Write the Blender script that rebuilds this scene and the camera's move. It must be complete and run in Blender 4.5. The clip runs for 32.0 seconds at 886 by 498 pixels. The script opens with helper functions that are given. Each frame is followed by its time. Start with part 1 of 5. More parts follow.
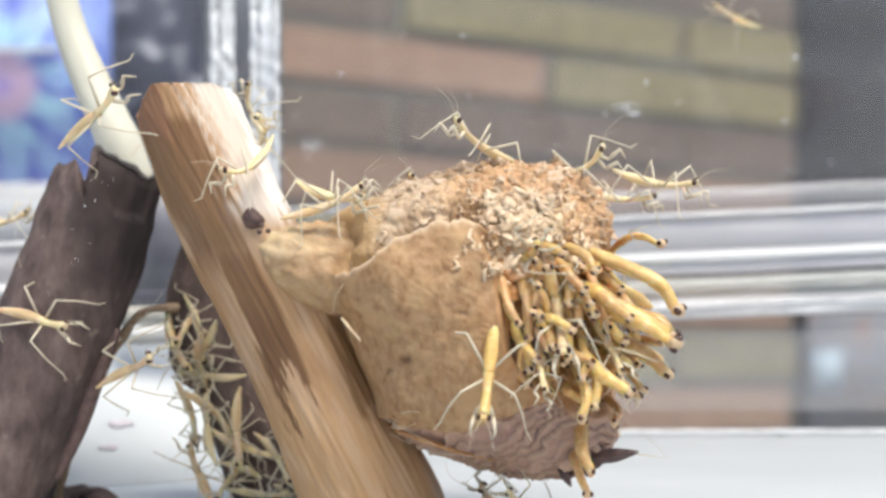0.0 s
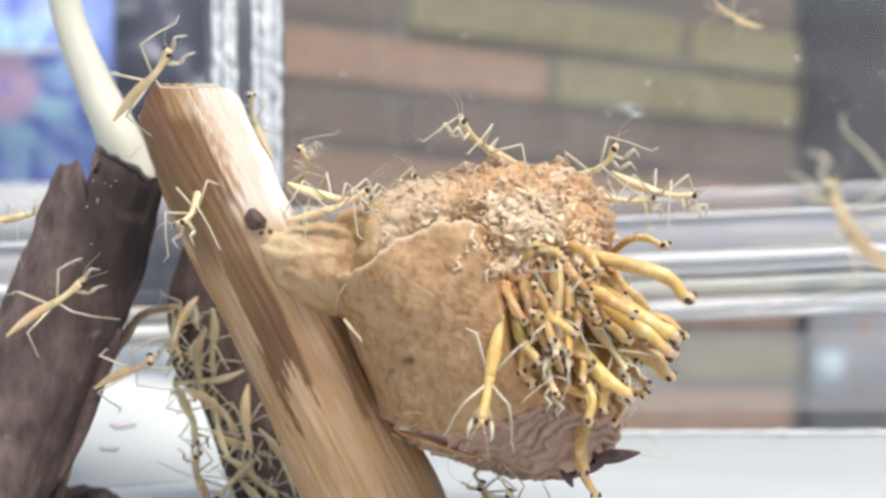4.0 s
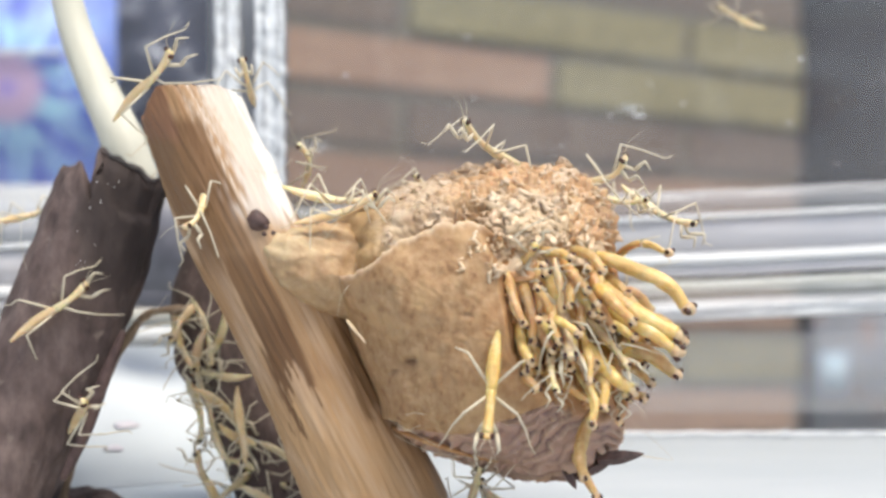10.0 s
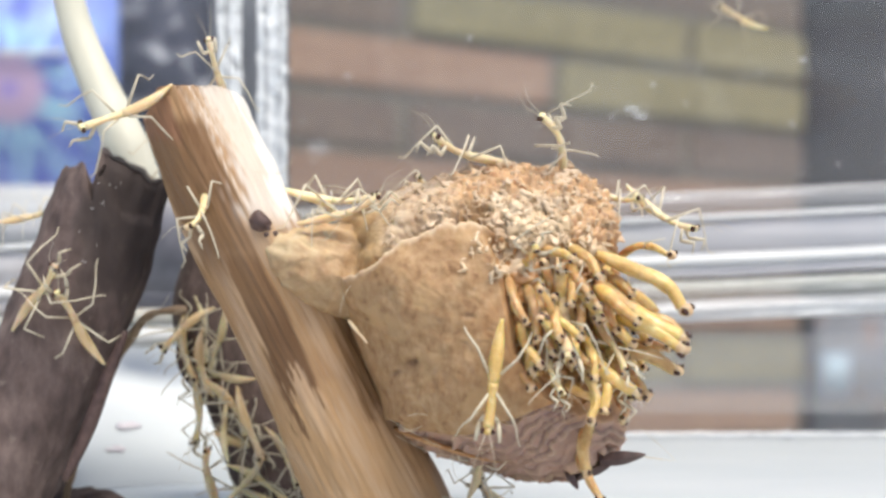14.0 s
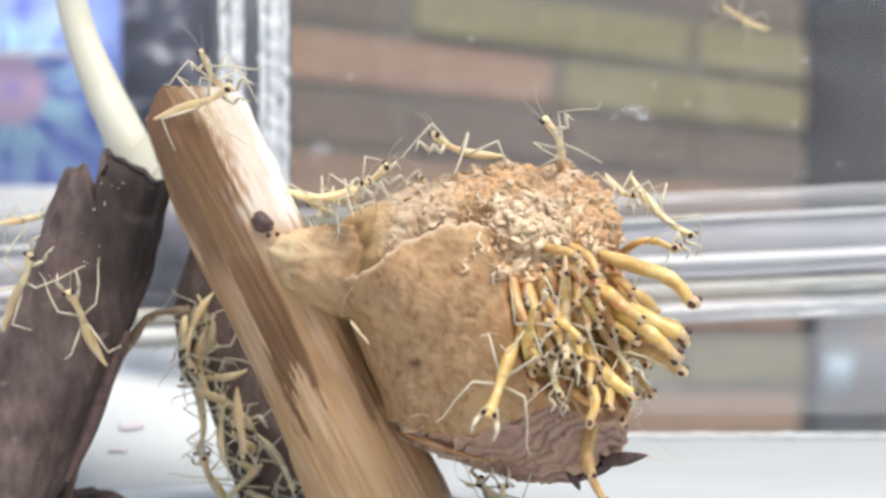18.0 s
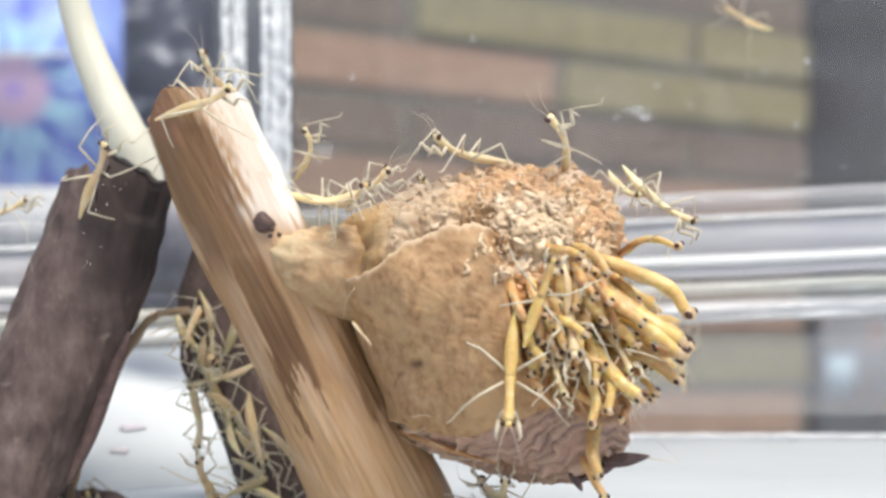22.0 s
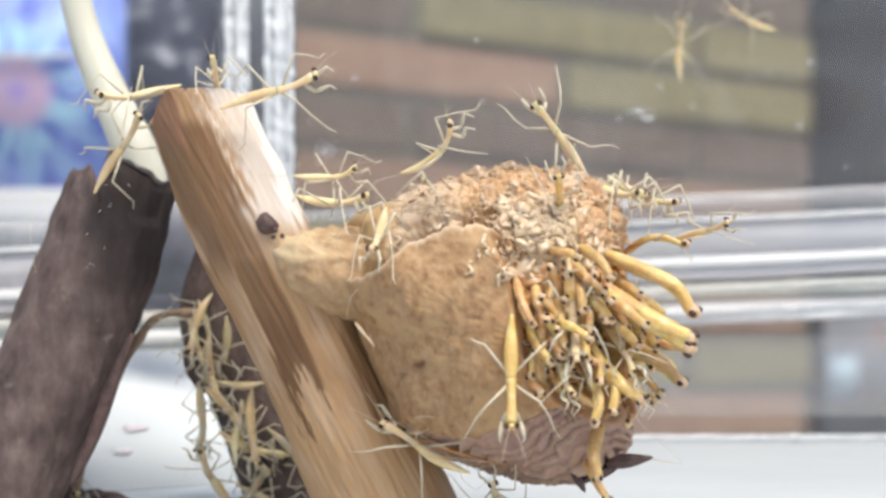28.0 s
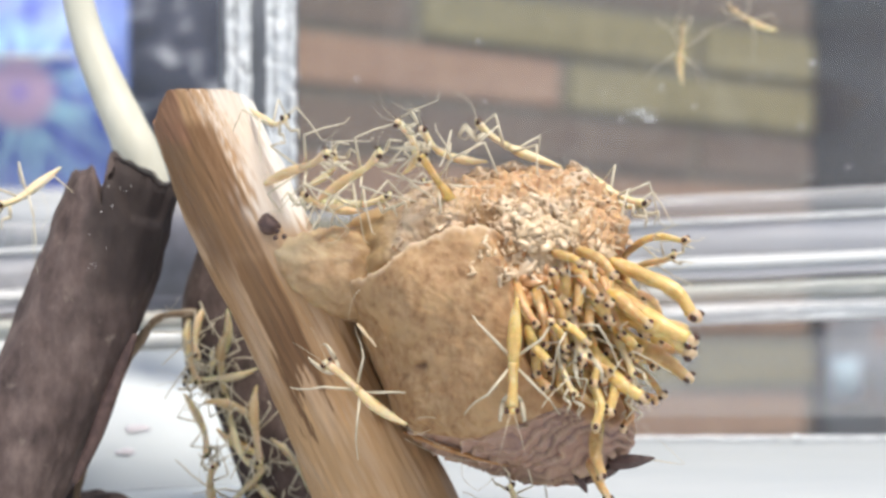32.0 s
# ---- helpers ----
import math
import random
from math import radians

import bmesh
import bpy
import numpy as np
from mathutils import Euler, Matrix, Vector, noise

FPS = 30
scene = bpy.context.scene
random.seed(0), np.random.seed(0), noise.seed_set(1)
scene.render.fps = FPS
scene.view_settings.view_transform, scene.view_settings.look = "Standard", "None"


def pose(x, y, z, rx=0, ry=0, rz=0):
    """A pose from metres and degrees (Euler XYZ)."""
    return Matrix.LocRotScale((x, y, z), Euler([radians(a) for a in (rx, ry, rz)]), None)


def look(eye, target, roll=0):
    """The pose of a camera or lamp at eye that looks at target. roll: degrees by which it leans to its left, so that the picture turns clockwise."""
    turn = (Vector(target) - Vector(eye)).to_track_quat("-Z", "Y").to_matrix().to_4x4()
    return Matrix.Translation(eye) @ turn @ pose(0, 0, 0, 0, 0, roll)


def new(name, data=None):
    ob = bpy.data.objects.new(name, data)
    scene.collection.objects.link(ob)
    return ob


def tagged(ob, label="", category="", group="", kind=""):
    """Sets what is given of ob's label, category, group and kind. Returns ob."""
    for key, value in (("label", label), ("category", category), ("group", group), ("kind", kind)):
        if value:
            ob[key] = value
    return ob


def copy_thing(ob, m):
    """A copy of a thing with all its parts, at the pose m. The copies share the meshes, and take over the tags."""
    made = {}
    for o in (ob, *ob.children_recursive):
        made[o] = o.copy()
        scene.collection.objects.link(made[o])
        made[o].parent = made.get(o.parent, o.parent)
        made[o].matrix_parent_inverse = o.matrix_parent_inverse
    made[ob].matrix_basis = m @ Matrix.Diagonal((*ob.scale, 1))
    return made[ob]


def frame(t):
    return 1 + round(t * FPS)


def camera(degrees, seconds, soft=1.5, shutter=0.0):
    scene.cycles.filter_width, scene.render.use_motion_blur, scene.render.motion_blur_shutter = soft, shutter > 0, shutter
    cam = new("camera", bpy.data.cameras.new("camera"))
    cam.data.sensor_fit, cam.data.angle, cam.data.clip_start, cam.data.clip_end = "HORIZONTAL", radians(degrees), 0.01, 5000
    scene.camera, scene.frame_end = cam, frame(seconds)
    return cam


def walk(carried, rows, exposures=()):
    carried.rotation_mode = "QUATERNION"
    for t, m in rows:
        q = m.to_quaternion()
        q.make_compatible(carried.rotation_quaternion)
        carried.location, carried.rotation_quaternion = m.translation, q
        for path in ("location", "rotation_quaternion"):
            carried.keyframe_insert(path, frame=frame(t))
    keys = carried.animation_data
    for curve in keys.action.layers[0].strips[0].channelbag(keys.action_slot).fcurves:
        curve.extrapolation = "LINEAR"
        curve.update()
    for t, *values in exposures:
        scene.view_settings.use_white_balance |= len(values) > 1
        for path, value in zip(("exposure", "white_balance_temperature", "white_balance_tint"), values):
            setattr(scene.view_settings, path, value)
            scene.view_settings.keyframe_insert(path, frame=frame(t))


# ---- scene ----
# A foam egg case of a mantis on a stick inside a clear plastic tank, its young hatching.
# Lengths below are in millimetres (MM turns them into metres); x right, y away, z up.
MM = 0.001
REACH = 107.7  # from the lens to the egg case

cam = camera(40, 32.0, soft=3.0)
cam.data.dof.use_dof, cam.data.dof.focus_distance, cam.data.dof.aperture_fstop = True, 0.102, 29.0


def aim(t):
    """The tripod sags: a slow, even turn to the left and upwards."""
    turn = -0.293 + 0.0230 * t
    return pose(0, -REACH * MM, 0, 90 + (-0.080 + 0.0083 * t), 0, turn)


walk(cam, [(t, aim(t)) for t in (0, 8, 16, 24, 32)], [(0, 0.52), (32, 0.52)])

# ---- light: bright cloudy daylight from above ----
world = bpy.data.worlds.new("sky")
scene.world = world
world.use_nodes = True
sky = world.node_tree.nodes.new("ShaderNodeTexSky")
sky.sky_type, sky.sun_disc = "NISHITA", False
sky.sun_elevation, sky.sun_rotation = radians(67), radians(147)
sky.air_density, sky.dust_density = 1.0, 3.0
world.node_tree.links.new(sky.outputs[0], world.node_tree.nodes["Background"].inputs[0])
world.node_tree.nodes["Background"].inputs[1].default_value = 0.125
sun = new("sun", bpy.data.lights.new("sun", "SUN"))
sun.data.energy, sun.data.angle, sun.data.color = 2.5, radians(28), (1.0, 0.95, 0.83)
sun.matrix_world = look((0.22, -0.34, 1.0), (0, 0, 0))


# ---- materials ----
def shader(name, colours, rough=0.6, size=1.0, stretch=(1, 1, 1), bump=0.0, bump_size=None, coords="Object", detail=6,
           metal=0.0, soft=0.0, spread=(0.3, 0.7), alpha=None, coat=0.0, second=None, bump_deep=0.2, depth=1.0):
    """A material of mottled colours. size: the mottling's size in mm; bump: strength of the fine relief."""
    m = bpy.data.materials.new(name)
    m.use_nodes = True
    n, l = m.node_tree.nodes, m.node_tree.links
    b = n["Principled BSDF"]
    b.inputs["Roughness"].default_value, b.inputs["Metallic"].default_value = rough, metal
    b.inputs["Coat Weight"].default_value = coat
    b.inputs["Coat Roughness"].default_value = 0.15
    if soft:
        b.inputs["Subsurface Weight"].default_value = soft
        b.inputs["Subsurface Radius"].default_value = (0.0010, 0.0006, 0.00025)
        b.inputs["Subsurface Scale"].default_value = depth
    tc, mp = n.new("ShaderNodeTexCoord"), n.new("ShaderNodeMapping")
    unit = 1.0 if coords == "UV" else 1000.0
    mp.inputs["Scale"].default_value = [unit * k / size for k in stretch]
    l.new(tc.outputs[coords], mp.inputs[0])
    tex = n.new("ShaderNodeTexNoise")
    tex.inputs["Scale"].default_value, tex.inputs["Detail"].default_value, tex.inputs["Roughness"].default_value = 1.0, detail, 0.62
    l.new(mp.outputs[0], tex.inputs["Vector"])
    ramp = n.new("ShaderNodeValToRGB")
    while len(ramp.color_ramp.elements) < len(colours):
        ramp.color_ramp.elements.new(0.5)
    for i, (e, c) in enumerate(zip(ramp.color_ramp.elements, colours)):
        e.position = spread[0] + (spread[1] - spread[0]) * i / max(1, len(colours) - 1)
        e.color = (*c, 1)
    l.new(tex.outputs["Fac"], ramp.inputs[0])
    out = ramp.outputs[0]
    if second:  # a broader stain over the mottling: colour, size in mm, where it begins
        tex2, mix, cut = n.new("ShaderNodeTexNoise"), n.new("ShaderNodeMix"), n.new("ShaderNodeValToRGB")
        mp2 = n.new("ShaderNodeMapping")
        mp2.inputs["Scale"].default_value = [unit * k / second[1] for k in (second[3] if len(second) > 3 else (1, 1, 1))]
        mp2.inputs["Location"].default_value = (3.7, 1.9, 5.3)
        l.new(tc.outputs[coords], mp2.inputs[0])
        l.new(mp2.outputs[0], tex2.inputs["Vector"])
        tex2.inputs["Scale"].default_value, tex2.inputs["Detail"].default_value = 1.0, 4
        cut.color_ramp.elements[0].position, cut.color_ramp.elements[1].position = second[2], second[2] + 0.1
        mix.data_type = "RGBA"
        l.new(tex2.outputs["Fac"], cut.inputs[0])
        l.new(cut.outputs[0], mix.inputs["Factor"])
        l.new(out, mix.inputs[6])
        mix.inputs[7].default_value = (*second[0], 1)
        out = mix.outputs[2]
    l.new(out, b.inputs["Base Color"])
    if bump:
        tb, bp = n.new("ShaderNodeTexNoise"), n.new("ShaderNodeBump")
        tb.inputs["Scale"].default_value, tb.inputs["Detail"].default_value = size / (bump_size or size), 8
        l.new(mp.outputs[0], tb.inputs["Vector"])
        l.new(tb.outputs["Fac"], bp.inputs["Height"])
        bp.inputs["Strength"].default_value, bp.inputs["Distance"].default_value = bump, bump_deep * MM
        l.new(bp.outputs[0], b.inputs["Normal"])
    if alpha is not None:
        b.inputs["Alpha"].default_value = alpha
    return m


def tint_by_object(m, amount=0.25, hue=0.0):
    """Makes alike pieces differ a little in lightness and hue."""
    n, l = m.node_tree.nodes, m.node_tree.links
    b = n["Principled BSDF"]
    link = b.inputs["Base Color"].links[0]
    info, hsv, rng = n.new("ShaderNodeObjectInfo"), n.new("ShaderNodeHueSaturation"), n.new("ShaderNodeMapRange")
    rng.inputs["To Min"].default_value, rng.inputs["To Max"].default_value = 1 - amount, 1 + amount
    l.new(info.outputs["Random"], rng.inputs["Value"])
    l.new(rng.outputs[0], hsv.inputs["Value"])
    if hue:
        turn = n.new("ShaderNodeMapRange")
        turn.inputs["To Min"].default_value, turn.inputs["To Max"].default_value = 0.5 - hue, 0.5 + hue * 0.5
        l.new(info.outputs["Random"], turn.inputs["Value"])
        l.new(turn.outputs[0], hsv.inputs["Hue"])
    l.new(link.from_socket, hsv.inputs["Color"])
    l.new(hsv.outputs[0], b.inputs["Base Color"])
    return m


def by_island(m, other, much):
    """Mixes another colour into a material, differently for each loose piece."""
    n, l = m.node_tree.nodes, m.node_tree.links
    b = n["Principled BSDF"]
    out = b.inputs["Base Color"].links[0].from_socket
    geo, mul, mix = n.new("ShaderNodeNewGeometry"), n.new("ShaderNodeMath"), n.new("ShaderNodeMix")
    mul.operation, mul.inputs[1].default_value = "MULTIPLY", much
    mix.data_type = "RGBA"
    mix.inputs[7].default_value = (*other, 1)
    l.new(geo.outputs["Random Per Island"], mul.inputs[0])
    l.new(mul.outputs[0], mix.inputs["Factor"])
    l.new(out, mix.inputs[6])
    l.new(mix.outputs[2], b.inputs["Base Color"])
    return m


def veil(m, low, high, size, stretch):
    """Makes a plastic see-through in drawn-out streaks."""
    n, l = m.node_tree.nodes, m.node_tree.links
    tc, mp, tex, rng = n.new("ShaderNodeTexCoord"), n.new("ShaderNodeMapping"), n.new("ShaderNodeTexNoise"), n.new("ShaderNodeMapRange")
    mp.inputs["Scale"].default_value = [1000.0 * k / size for k in stretch]
    mp.inputs["Rotation"].default_value = (0, radians(2.6), 0)
    tex.inputs["Scale"].default_value, tex.inputs["Detail"].default_value, tex.inputs["Distortion"].default_value = 1.0, 5, 0.4
    rng.inputs["From Min"].default_value, rng.inputs["From Max"].default_value = 0.32, 0.66
    rng.inputs["To Min"].default_value, rng.inputs["To Max"].default_value = low, high
    l.new(tc.outputs["Object"], mp.inputs[0])
    l.new(mp.outputs[0], tex.inputs["Vector"])
    l.new(tex.outputs["Fac"], rng.inputs["Value"])
    l.new(rng.outputs[0], n["Principled BSDF"].inputs["Alpha"])
    return m


WOOD = shader("peeled wood", [(0.25, 0.13, 0.057), (0.345, 0.195, 0.092), (0.41, 0.245, 0.12), (0.48, 0.315, 0.17)], 0.55, 1.0, (26, 1.3, 1), 0.7, 0.5, "UV", 8, spread=(0.24, 0.74), second=((0.45, 0.272, 0.13), 1.0, 0.5, (5, 2.2, 1)), bump_deep=0.25)
BARK = shader("grey brown bark", [(0.046, 0.029, 0.026), (0.11, 0.075, 0.067), (0.185, 0.135, 0.12)], 0.8, 2.2, (1, 1, 0.5), 1.0, 0.7, second=((0.20, 0.155, 0.13), 1.6, 0.63))
STEM = shader("cream stem", [(0.58, 0.56, 0.45), (0.68, 0.66, 0.55)], 0.5, 3.0, (1, 1, 0.3), 0.2)
FOAM = shader("tan egg case foam", [(0.20, 0.097, 0.042), (0.315, 0.18, 0.082), (0.37, 0.225, 0.112), (0.44, 0.285, 0.15)], 0.7, 0.9, (1, 1, 0.75), 0.5, 0.7, detail=7, spread=(0.29, 0.66), second=((0.43, 0.272, 0.135), 3.4, 0.52), soft=0.25)
CRUST = by_island(shader("crumbly pale crust", [(0.46, 0.30, 0.18), (0.58, 0.42, 0.27)], 0.35, 1.2, bump=0.5, bump_size=0.3, coat=0.35), (0.62, 0.48, 0.33), 0.75)
CHAFF = by_island(shader("pale shed skins", [(0.52, 0.36, 0.20), (0.61, 0.45, 0.28)], 0.35, 0.7, bump=0.5, coat=0.3), (0.72, 0.57, 0.40), 0.8)
NECK = shader("pale neck foam", [(0.27, 0.15, 0.072), (0.36, 0.225, 0.115), (0.44, 0.295, 0.16), (0.53, 0.39, 0.235)], 0.65, 1.3, (1, 1, 1.1), 0.4, 0.4, detail=8, spread=(0.22, 0.72), soft=0.25)
SCALE = shader("orange brown scale", [(0.30, 0.12, 0.035), (0.45, 0.22, 0.075), (0.55, 0.34, 0.15)], 0.3, 0.8, bump=0.5, coat=0.6)
SKIN = tint_by_object(shader("yellow nymph skin", [(0.52, 0.33, 0.11), (0.62, 0.425, 0.16), (0.71, 0.54, 0.26)], 0.4, 1.0, bump=0.8, bump_size=0.4, soft=0.7, coat=0.25, depth=0.9), 0.14, 0.012)
AMBER = tint_by_object(shader("translucent amber nymph skin", [(0.49, 0.265, 0.10), (0.59, 0.365, 0.155), (0.68, 0.47, 0.24)], 0.34, 1.0, bump=0.8, bump_size=0.4, soft=0.7, coat=0.3, depth=0.9), 0.14, 0.012)
STRAW = tint_by_object(shader("straw nymph skin", [(0.62, 0.45, 0.22), (0.71, 0.56, 0.32), (0.77, 0.66, 0.44)], 0.4, 1.0, bump=0.3, soft=0.5, depth=0.7), 0.14, 0.012)
PALE = tint_by_object(shader("pale nymph skin", [(0.64, 0.53, 0.30), (0.75, 0.65, 0.43)], 0.4, 0.8, bump=0.1, soft=0.5, depth=0.7), 0.14, 0.01)
MASK = shader("pinkish tan nymph face", [(0.50, 0.33, 0.17), (0.62, 0.46, 0.29)], 0.4, 0.6, bump=0.2, soft=0.5, coat=0.25, depth=0.7)
LIMB = shader("pale straw limb", [(0.54, 0.47, 0.33), (0.66, 0.60, 0.47)], 0.45, 0.6)
TAN = shader("tan inner bark", [(0.20, 0.13, 0.08), (0.36, 0.26, 0.17)], 0.7, 1.0, (1, 1, 0.3), 0.6)
RIND = shader("pale foam edge", [(0.56, 0.41, 0.24), (0.72, 0.58, 0.39)], 0.6, 0.8, bump=0.5)
EYE = shader("dark eye", [(0.03, 0.012, 0.009), (0.09, 0.036, 0.022)], 0.15, 0.2)
SHARD = shader("dark purple bark flake", [(0.05, 0.026, 0.024), (0.13, 0.078, 0.066)], 0.6, 0.8, bump=0.6)
WHITE = shader("white matt sheet", [(0.62, 0.665, 0.69), (0.72, 0.75, 0.765)], 0.95, 18.0, (0.3, 1, 1), bump=0.1)
WHITE.node_tree.nodes["Principled BSDF"].inputs["Specular IOR Level"].default_value = 0.1
PINK_REFLECTION = shader("pink reflection tone", [(0.56, 0.50, 0.54), (0.66, 0.64, 0.67)], 0.6, 1.5)
YELLOW_BRICK = tint_by_object(shader("yellow stock brick", [(0.22, 0.19, 0.095), (0.31, 0.27, 0.138)], 0.85, 30.0, bump=0.6, bump_deep=3.0), 0.12)
RED_BRICK = tint_by_object(shader("red brick", [(0.28, 0.168, 0.11), (0.37, 0.242, 0.162)], 0.85, 30.0, bump=0.6, bump_deep=3.0), 0.12)
BROWN_BRICK = tint_by_object(shader("grey brown brick", [(0.15, 0.108, 0.08), (0.215, 0.16, 0.118)], 0.85, 30.0, bump=0.6, bump_deep=3.0), 0.12)
MORTAR = shader("grey mortar", [(0.155, 0.135, 0.10), (0.20, 0.175, 0.13)], 0.9, 12.0, bump=0.5, bump_deep=2.0)
SLATE = shader("dark speckled post", [(0.011, 0.009, 0.012), (0.021, 0.018, 0.022)], 0.9, 14.0, bump=0.4, second=((0.06, 0.055, 0.06), 6.0, 0.66))
PLASTIC = [veil(shader("clouded plastic %s" % w, [tuple(c * 0.78 for c in col), col], r, 5.0, (0.06, 1, 1), 0.3, 2.0), low, high, 3.0, (0.03, 1, 1))
           for w, col, r, low, high in (("grey", (0.60, 0.60, 0.615), 0.5, 0.12, 0.62), ("white", (0.76, 0.78, 0.795), 0.4, 0.55, 1.0), ("lilac", (0.66, 0.655, 0.685), 0.5, 0.6, 0.95), ("green", (0.68, 0.70, 0.64), 0.35, 0.4, 0.95))]
STREAKED = shader("wavy streaked plastic", [(0.62, 0.65, 0.68), (0.90, 0.92, 0.93), (0.97, 0.98, 0.98)], 0.25, 1.6, (1, 1, 0.16), 0.8, 0.8, spread=(0.36, 0.62), bump_deep=0.6)
GROUND = shader("grey paving", [(0.16, 0.15, 0.14), (0.24, 0.23, 0.21)], 0.9, 60.0, bump=0.5, bump_deep=3.0)


def clear_plastic(name, film, rough=0.05, relief=0.0):
    """Clear sheet with a thin pale film, for dust and the veil of reflections."""
    m = bpy.data.materials.new(name)
    m.use_nodes = True
    n, l = m.node_tree.nodes, m.node_tree.links
    n.remove(n["Principled BSDF"])
    clear, dusty, gloss = n.new("ShaderNodeBsdfTransparent"), n.new("ShaderNodeBsdfDiffuse"), n.new("ShaderNodeBsdfGlossy")
    a, b, tex, rng, tc, mp = (n.new("ShaderNodeMixShader"), n.new("ShaderNodeMixShader"), n.new("ShaderNodeTexNoise"), n.new("ShaderNodeMapRange"),
                              n.new("ShaderNodeTexCoord"), n.new("ShaderNodeMapping"))
    mp.inputs["Scale"].default_value = (16, 60, 70)
    tex.inputs["Scale"].default_value, tex.inputs["Detail"].default_value = 1.0, 6
    rng.inputs["To Min"].default_value, rng.inputs["To Max"].default_value = film * 0.3, film * 1.7
    dusty.inputs[0].default_value = (0.8, 0.8, 0.8, 1)
    gloss.inputs["Roughness"].default_value = rough
    l.new(tc.outputs["Object"], mp.inputs[0])
    l.new(mp.outputs[0], tex.inputs["Vector"])
    l.new(tex.outputs["Fac"], rng.inputs["Value"])
    l.new(rng.outputs[0], a.inputs[0])
    l.new(clear.outputs[0], a.inputs[1])
    l.new(dusty.outputs[0], a.inputs[2])
    b.inputs[0].default_value = 0.04
    l.new(a.outputs[0], b.inputs[1])
    l.new(gloss.outputs[0], b.inputs[2])
    l.new(b.outputs[0], n["Material Output"].inputs[0])
    return m


SPECK = shader("white dust", [(0.7, 0.7, 0.7), (0.85, 0.85, 0.85)], 0.8, 0.5)
CLEAR = clear_plastic("dusty and veiled clear plastic", 0.038)
CLEAN = clear_plastic("clean clear plastic", 0.015)


# ---- mesh tools ----
def overlay(m, zones):
    """Lays zones, each a point value of the mesh, over a material's colour: name, colour, how much."""
    n, l = m.node_tree.nodes, m.node_tree.links
    b = n["Principled BSDF"]
    out = b.inputs["Base Color"].links[0].from_socket
    for name, col, much in zones:
        at, mul, mix = n.new("ShaderNodeAttribute"), n.new("ShaderNodeMath"), n.new("ShaderNodeMix")
        at.attribute_name = name
        mul.operation = "MULTIPLY"
        mul.inputs[1].default_value = much
        mix.data_type = "RGBA"
        l.new(at.outputs["Fac"], mul.inputs[0])
        l.new(mul.outputs[0], mix.inputs["Factor"])
        l.new(out, mix.inputs[6])
        mix.inputs[7].default_value = (*col, 1)
        out = mix.outputs[2]
    l.new(out, b.inputs["Base Color"])
    return m


def spot(a, b, d=0.0, t=13.0):
    """A place in metres: a across and b down, in twentieths of a millimetre on the egg case's plane as the tripod stands at t; d mm behind that plane."""
    a, b = a - 0.865 * (t - 13.0), b - 0.30 * (t - 13.0)
    k = (1 + d / REACH) / 20
    return Vector(((a - 784) * k, d, (441 - b) * k)) * MM


def part(name, bm, material, parent=None, label="", smooth=True):
    me = bpy.data.meshes.new(name)
    bm.to_mesh(me)
    bm.free()
    for p in me.polygons:
        p.use_smooth = smooth
    me.materials.append(material)
    ob = new(name, me)
    if parent:
        ob.parent = parent
    return tagged(ob, label)


def box(bm, lo, hi, bevel=0.0):
    """A box between two corners, in metres, edges rounded."""
    size, mid = Vector(hi) - Vector(lo), (Vector(hi) + Vector(lo)) / 2
    made = bmesh.ops.create_cube(bm, size=1, matrix=Matrix.Translation(mid) @ Matrix.Diagonal((*size, 1)))
    if bevel:
        edges = list({e for v in made["verts"] for e in v.link_edges})
        bmesh.ops.bevel(bm, geom=edges, offset=bevel, segments=2, affect="EDGES")
    return bm


def tube(bm, points, radii, segs=8, flat=1.0, uv=None, wobble=0.0, cap=True, seed=0.0):
    """A tube along points (metres) with a radius at each; flat squeezes it along its second axis."""
    pts = [Vector(p) for p in points]
    rings, side, run = [], None, 0.0
    for i, p in enumerate(pts):
        run += (p - pts[i - 1]).length / MM if i else 0.0
        way = (pts[min(i + 1, len(pts) - 1)] - pts[max(i - 1, 0)]).normalized()
        if side is None:
            side = way.cross(Vector((0, 0, 1)) if abs(way.z) < 0.9 else Vector((0, 1, 0))).normalized()
        side = (side - way * side.dot(way)).normalized()
        other = way.cross(side)
        ring = []
        for j in range(segs):
            w = 2 * math.pi * j / segs
            r = radii[i]
            if wobble:
                r *= 1 + wobble * noise.noise(Vector((math.cos(w) * 1.2 + seed, math.sin(w) * 1.2, run * 0.11)))
                r *= 1 + wobble * 0.35 * noise.noise(Vector((math.cos(w) * 5 + seed, math.sin(w) * 5, run * 0.14)))
            ring.append(bm.verts.new(p + side * math.cos(w) * r + other * math.sin(w) * r * flat))
        rings.append(ring)
    lay = bm.loops.layers.uv.verify() if uv else None
    for i in range(len(rings) - 1):
        for j in range(segs):
            k = (j + 1) % segs
            f = bm.faces.new((rings[i][j], rings[i][k], rings[i + 1][k], rings[i + 1][j]))
            if lay:
                for lp, (u, v) in zip(f.loops, ((j, i), (j + 1, i), (j + 1, i + 1), (j, i + 1))):
                    lp[lay].uv = (u / segs * uv[0], v / (len(rings) - 1) * uv[1])
    if cap:
        bm.faces.new(list(reversed(rings[0])))
        bm.faces.new(rings[-1])
    return rings


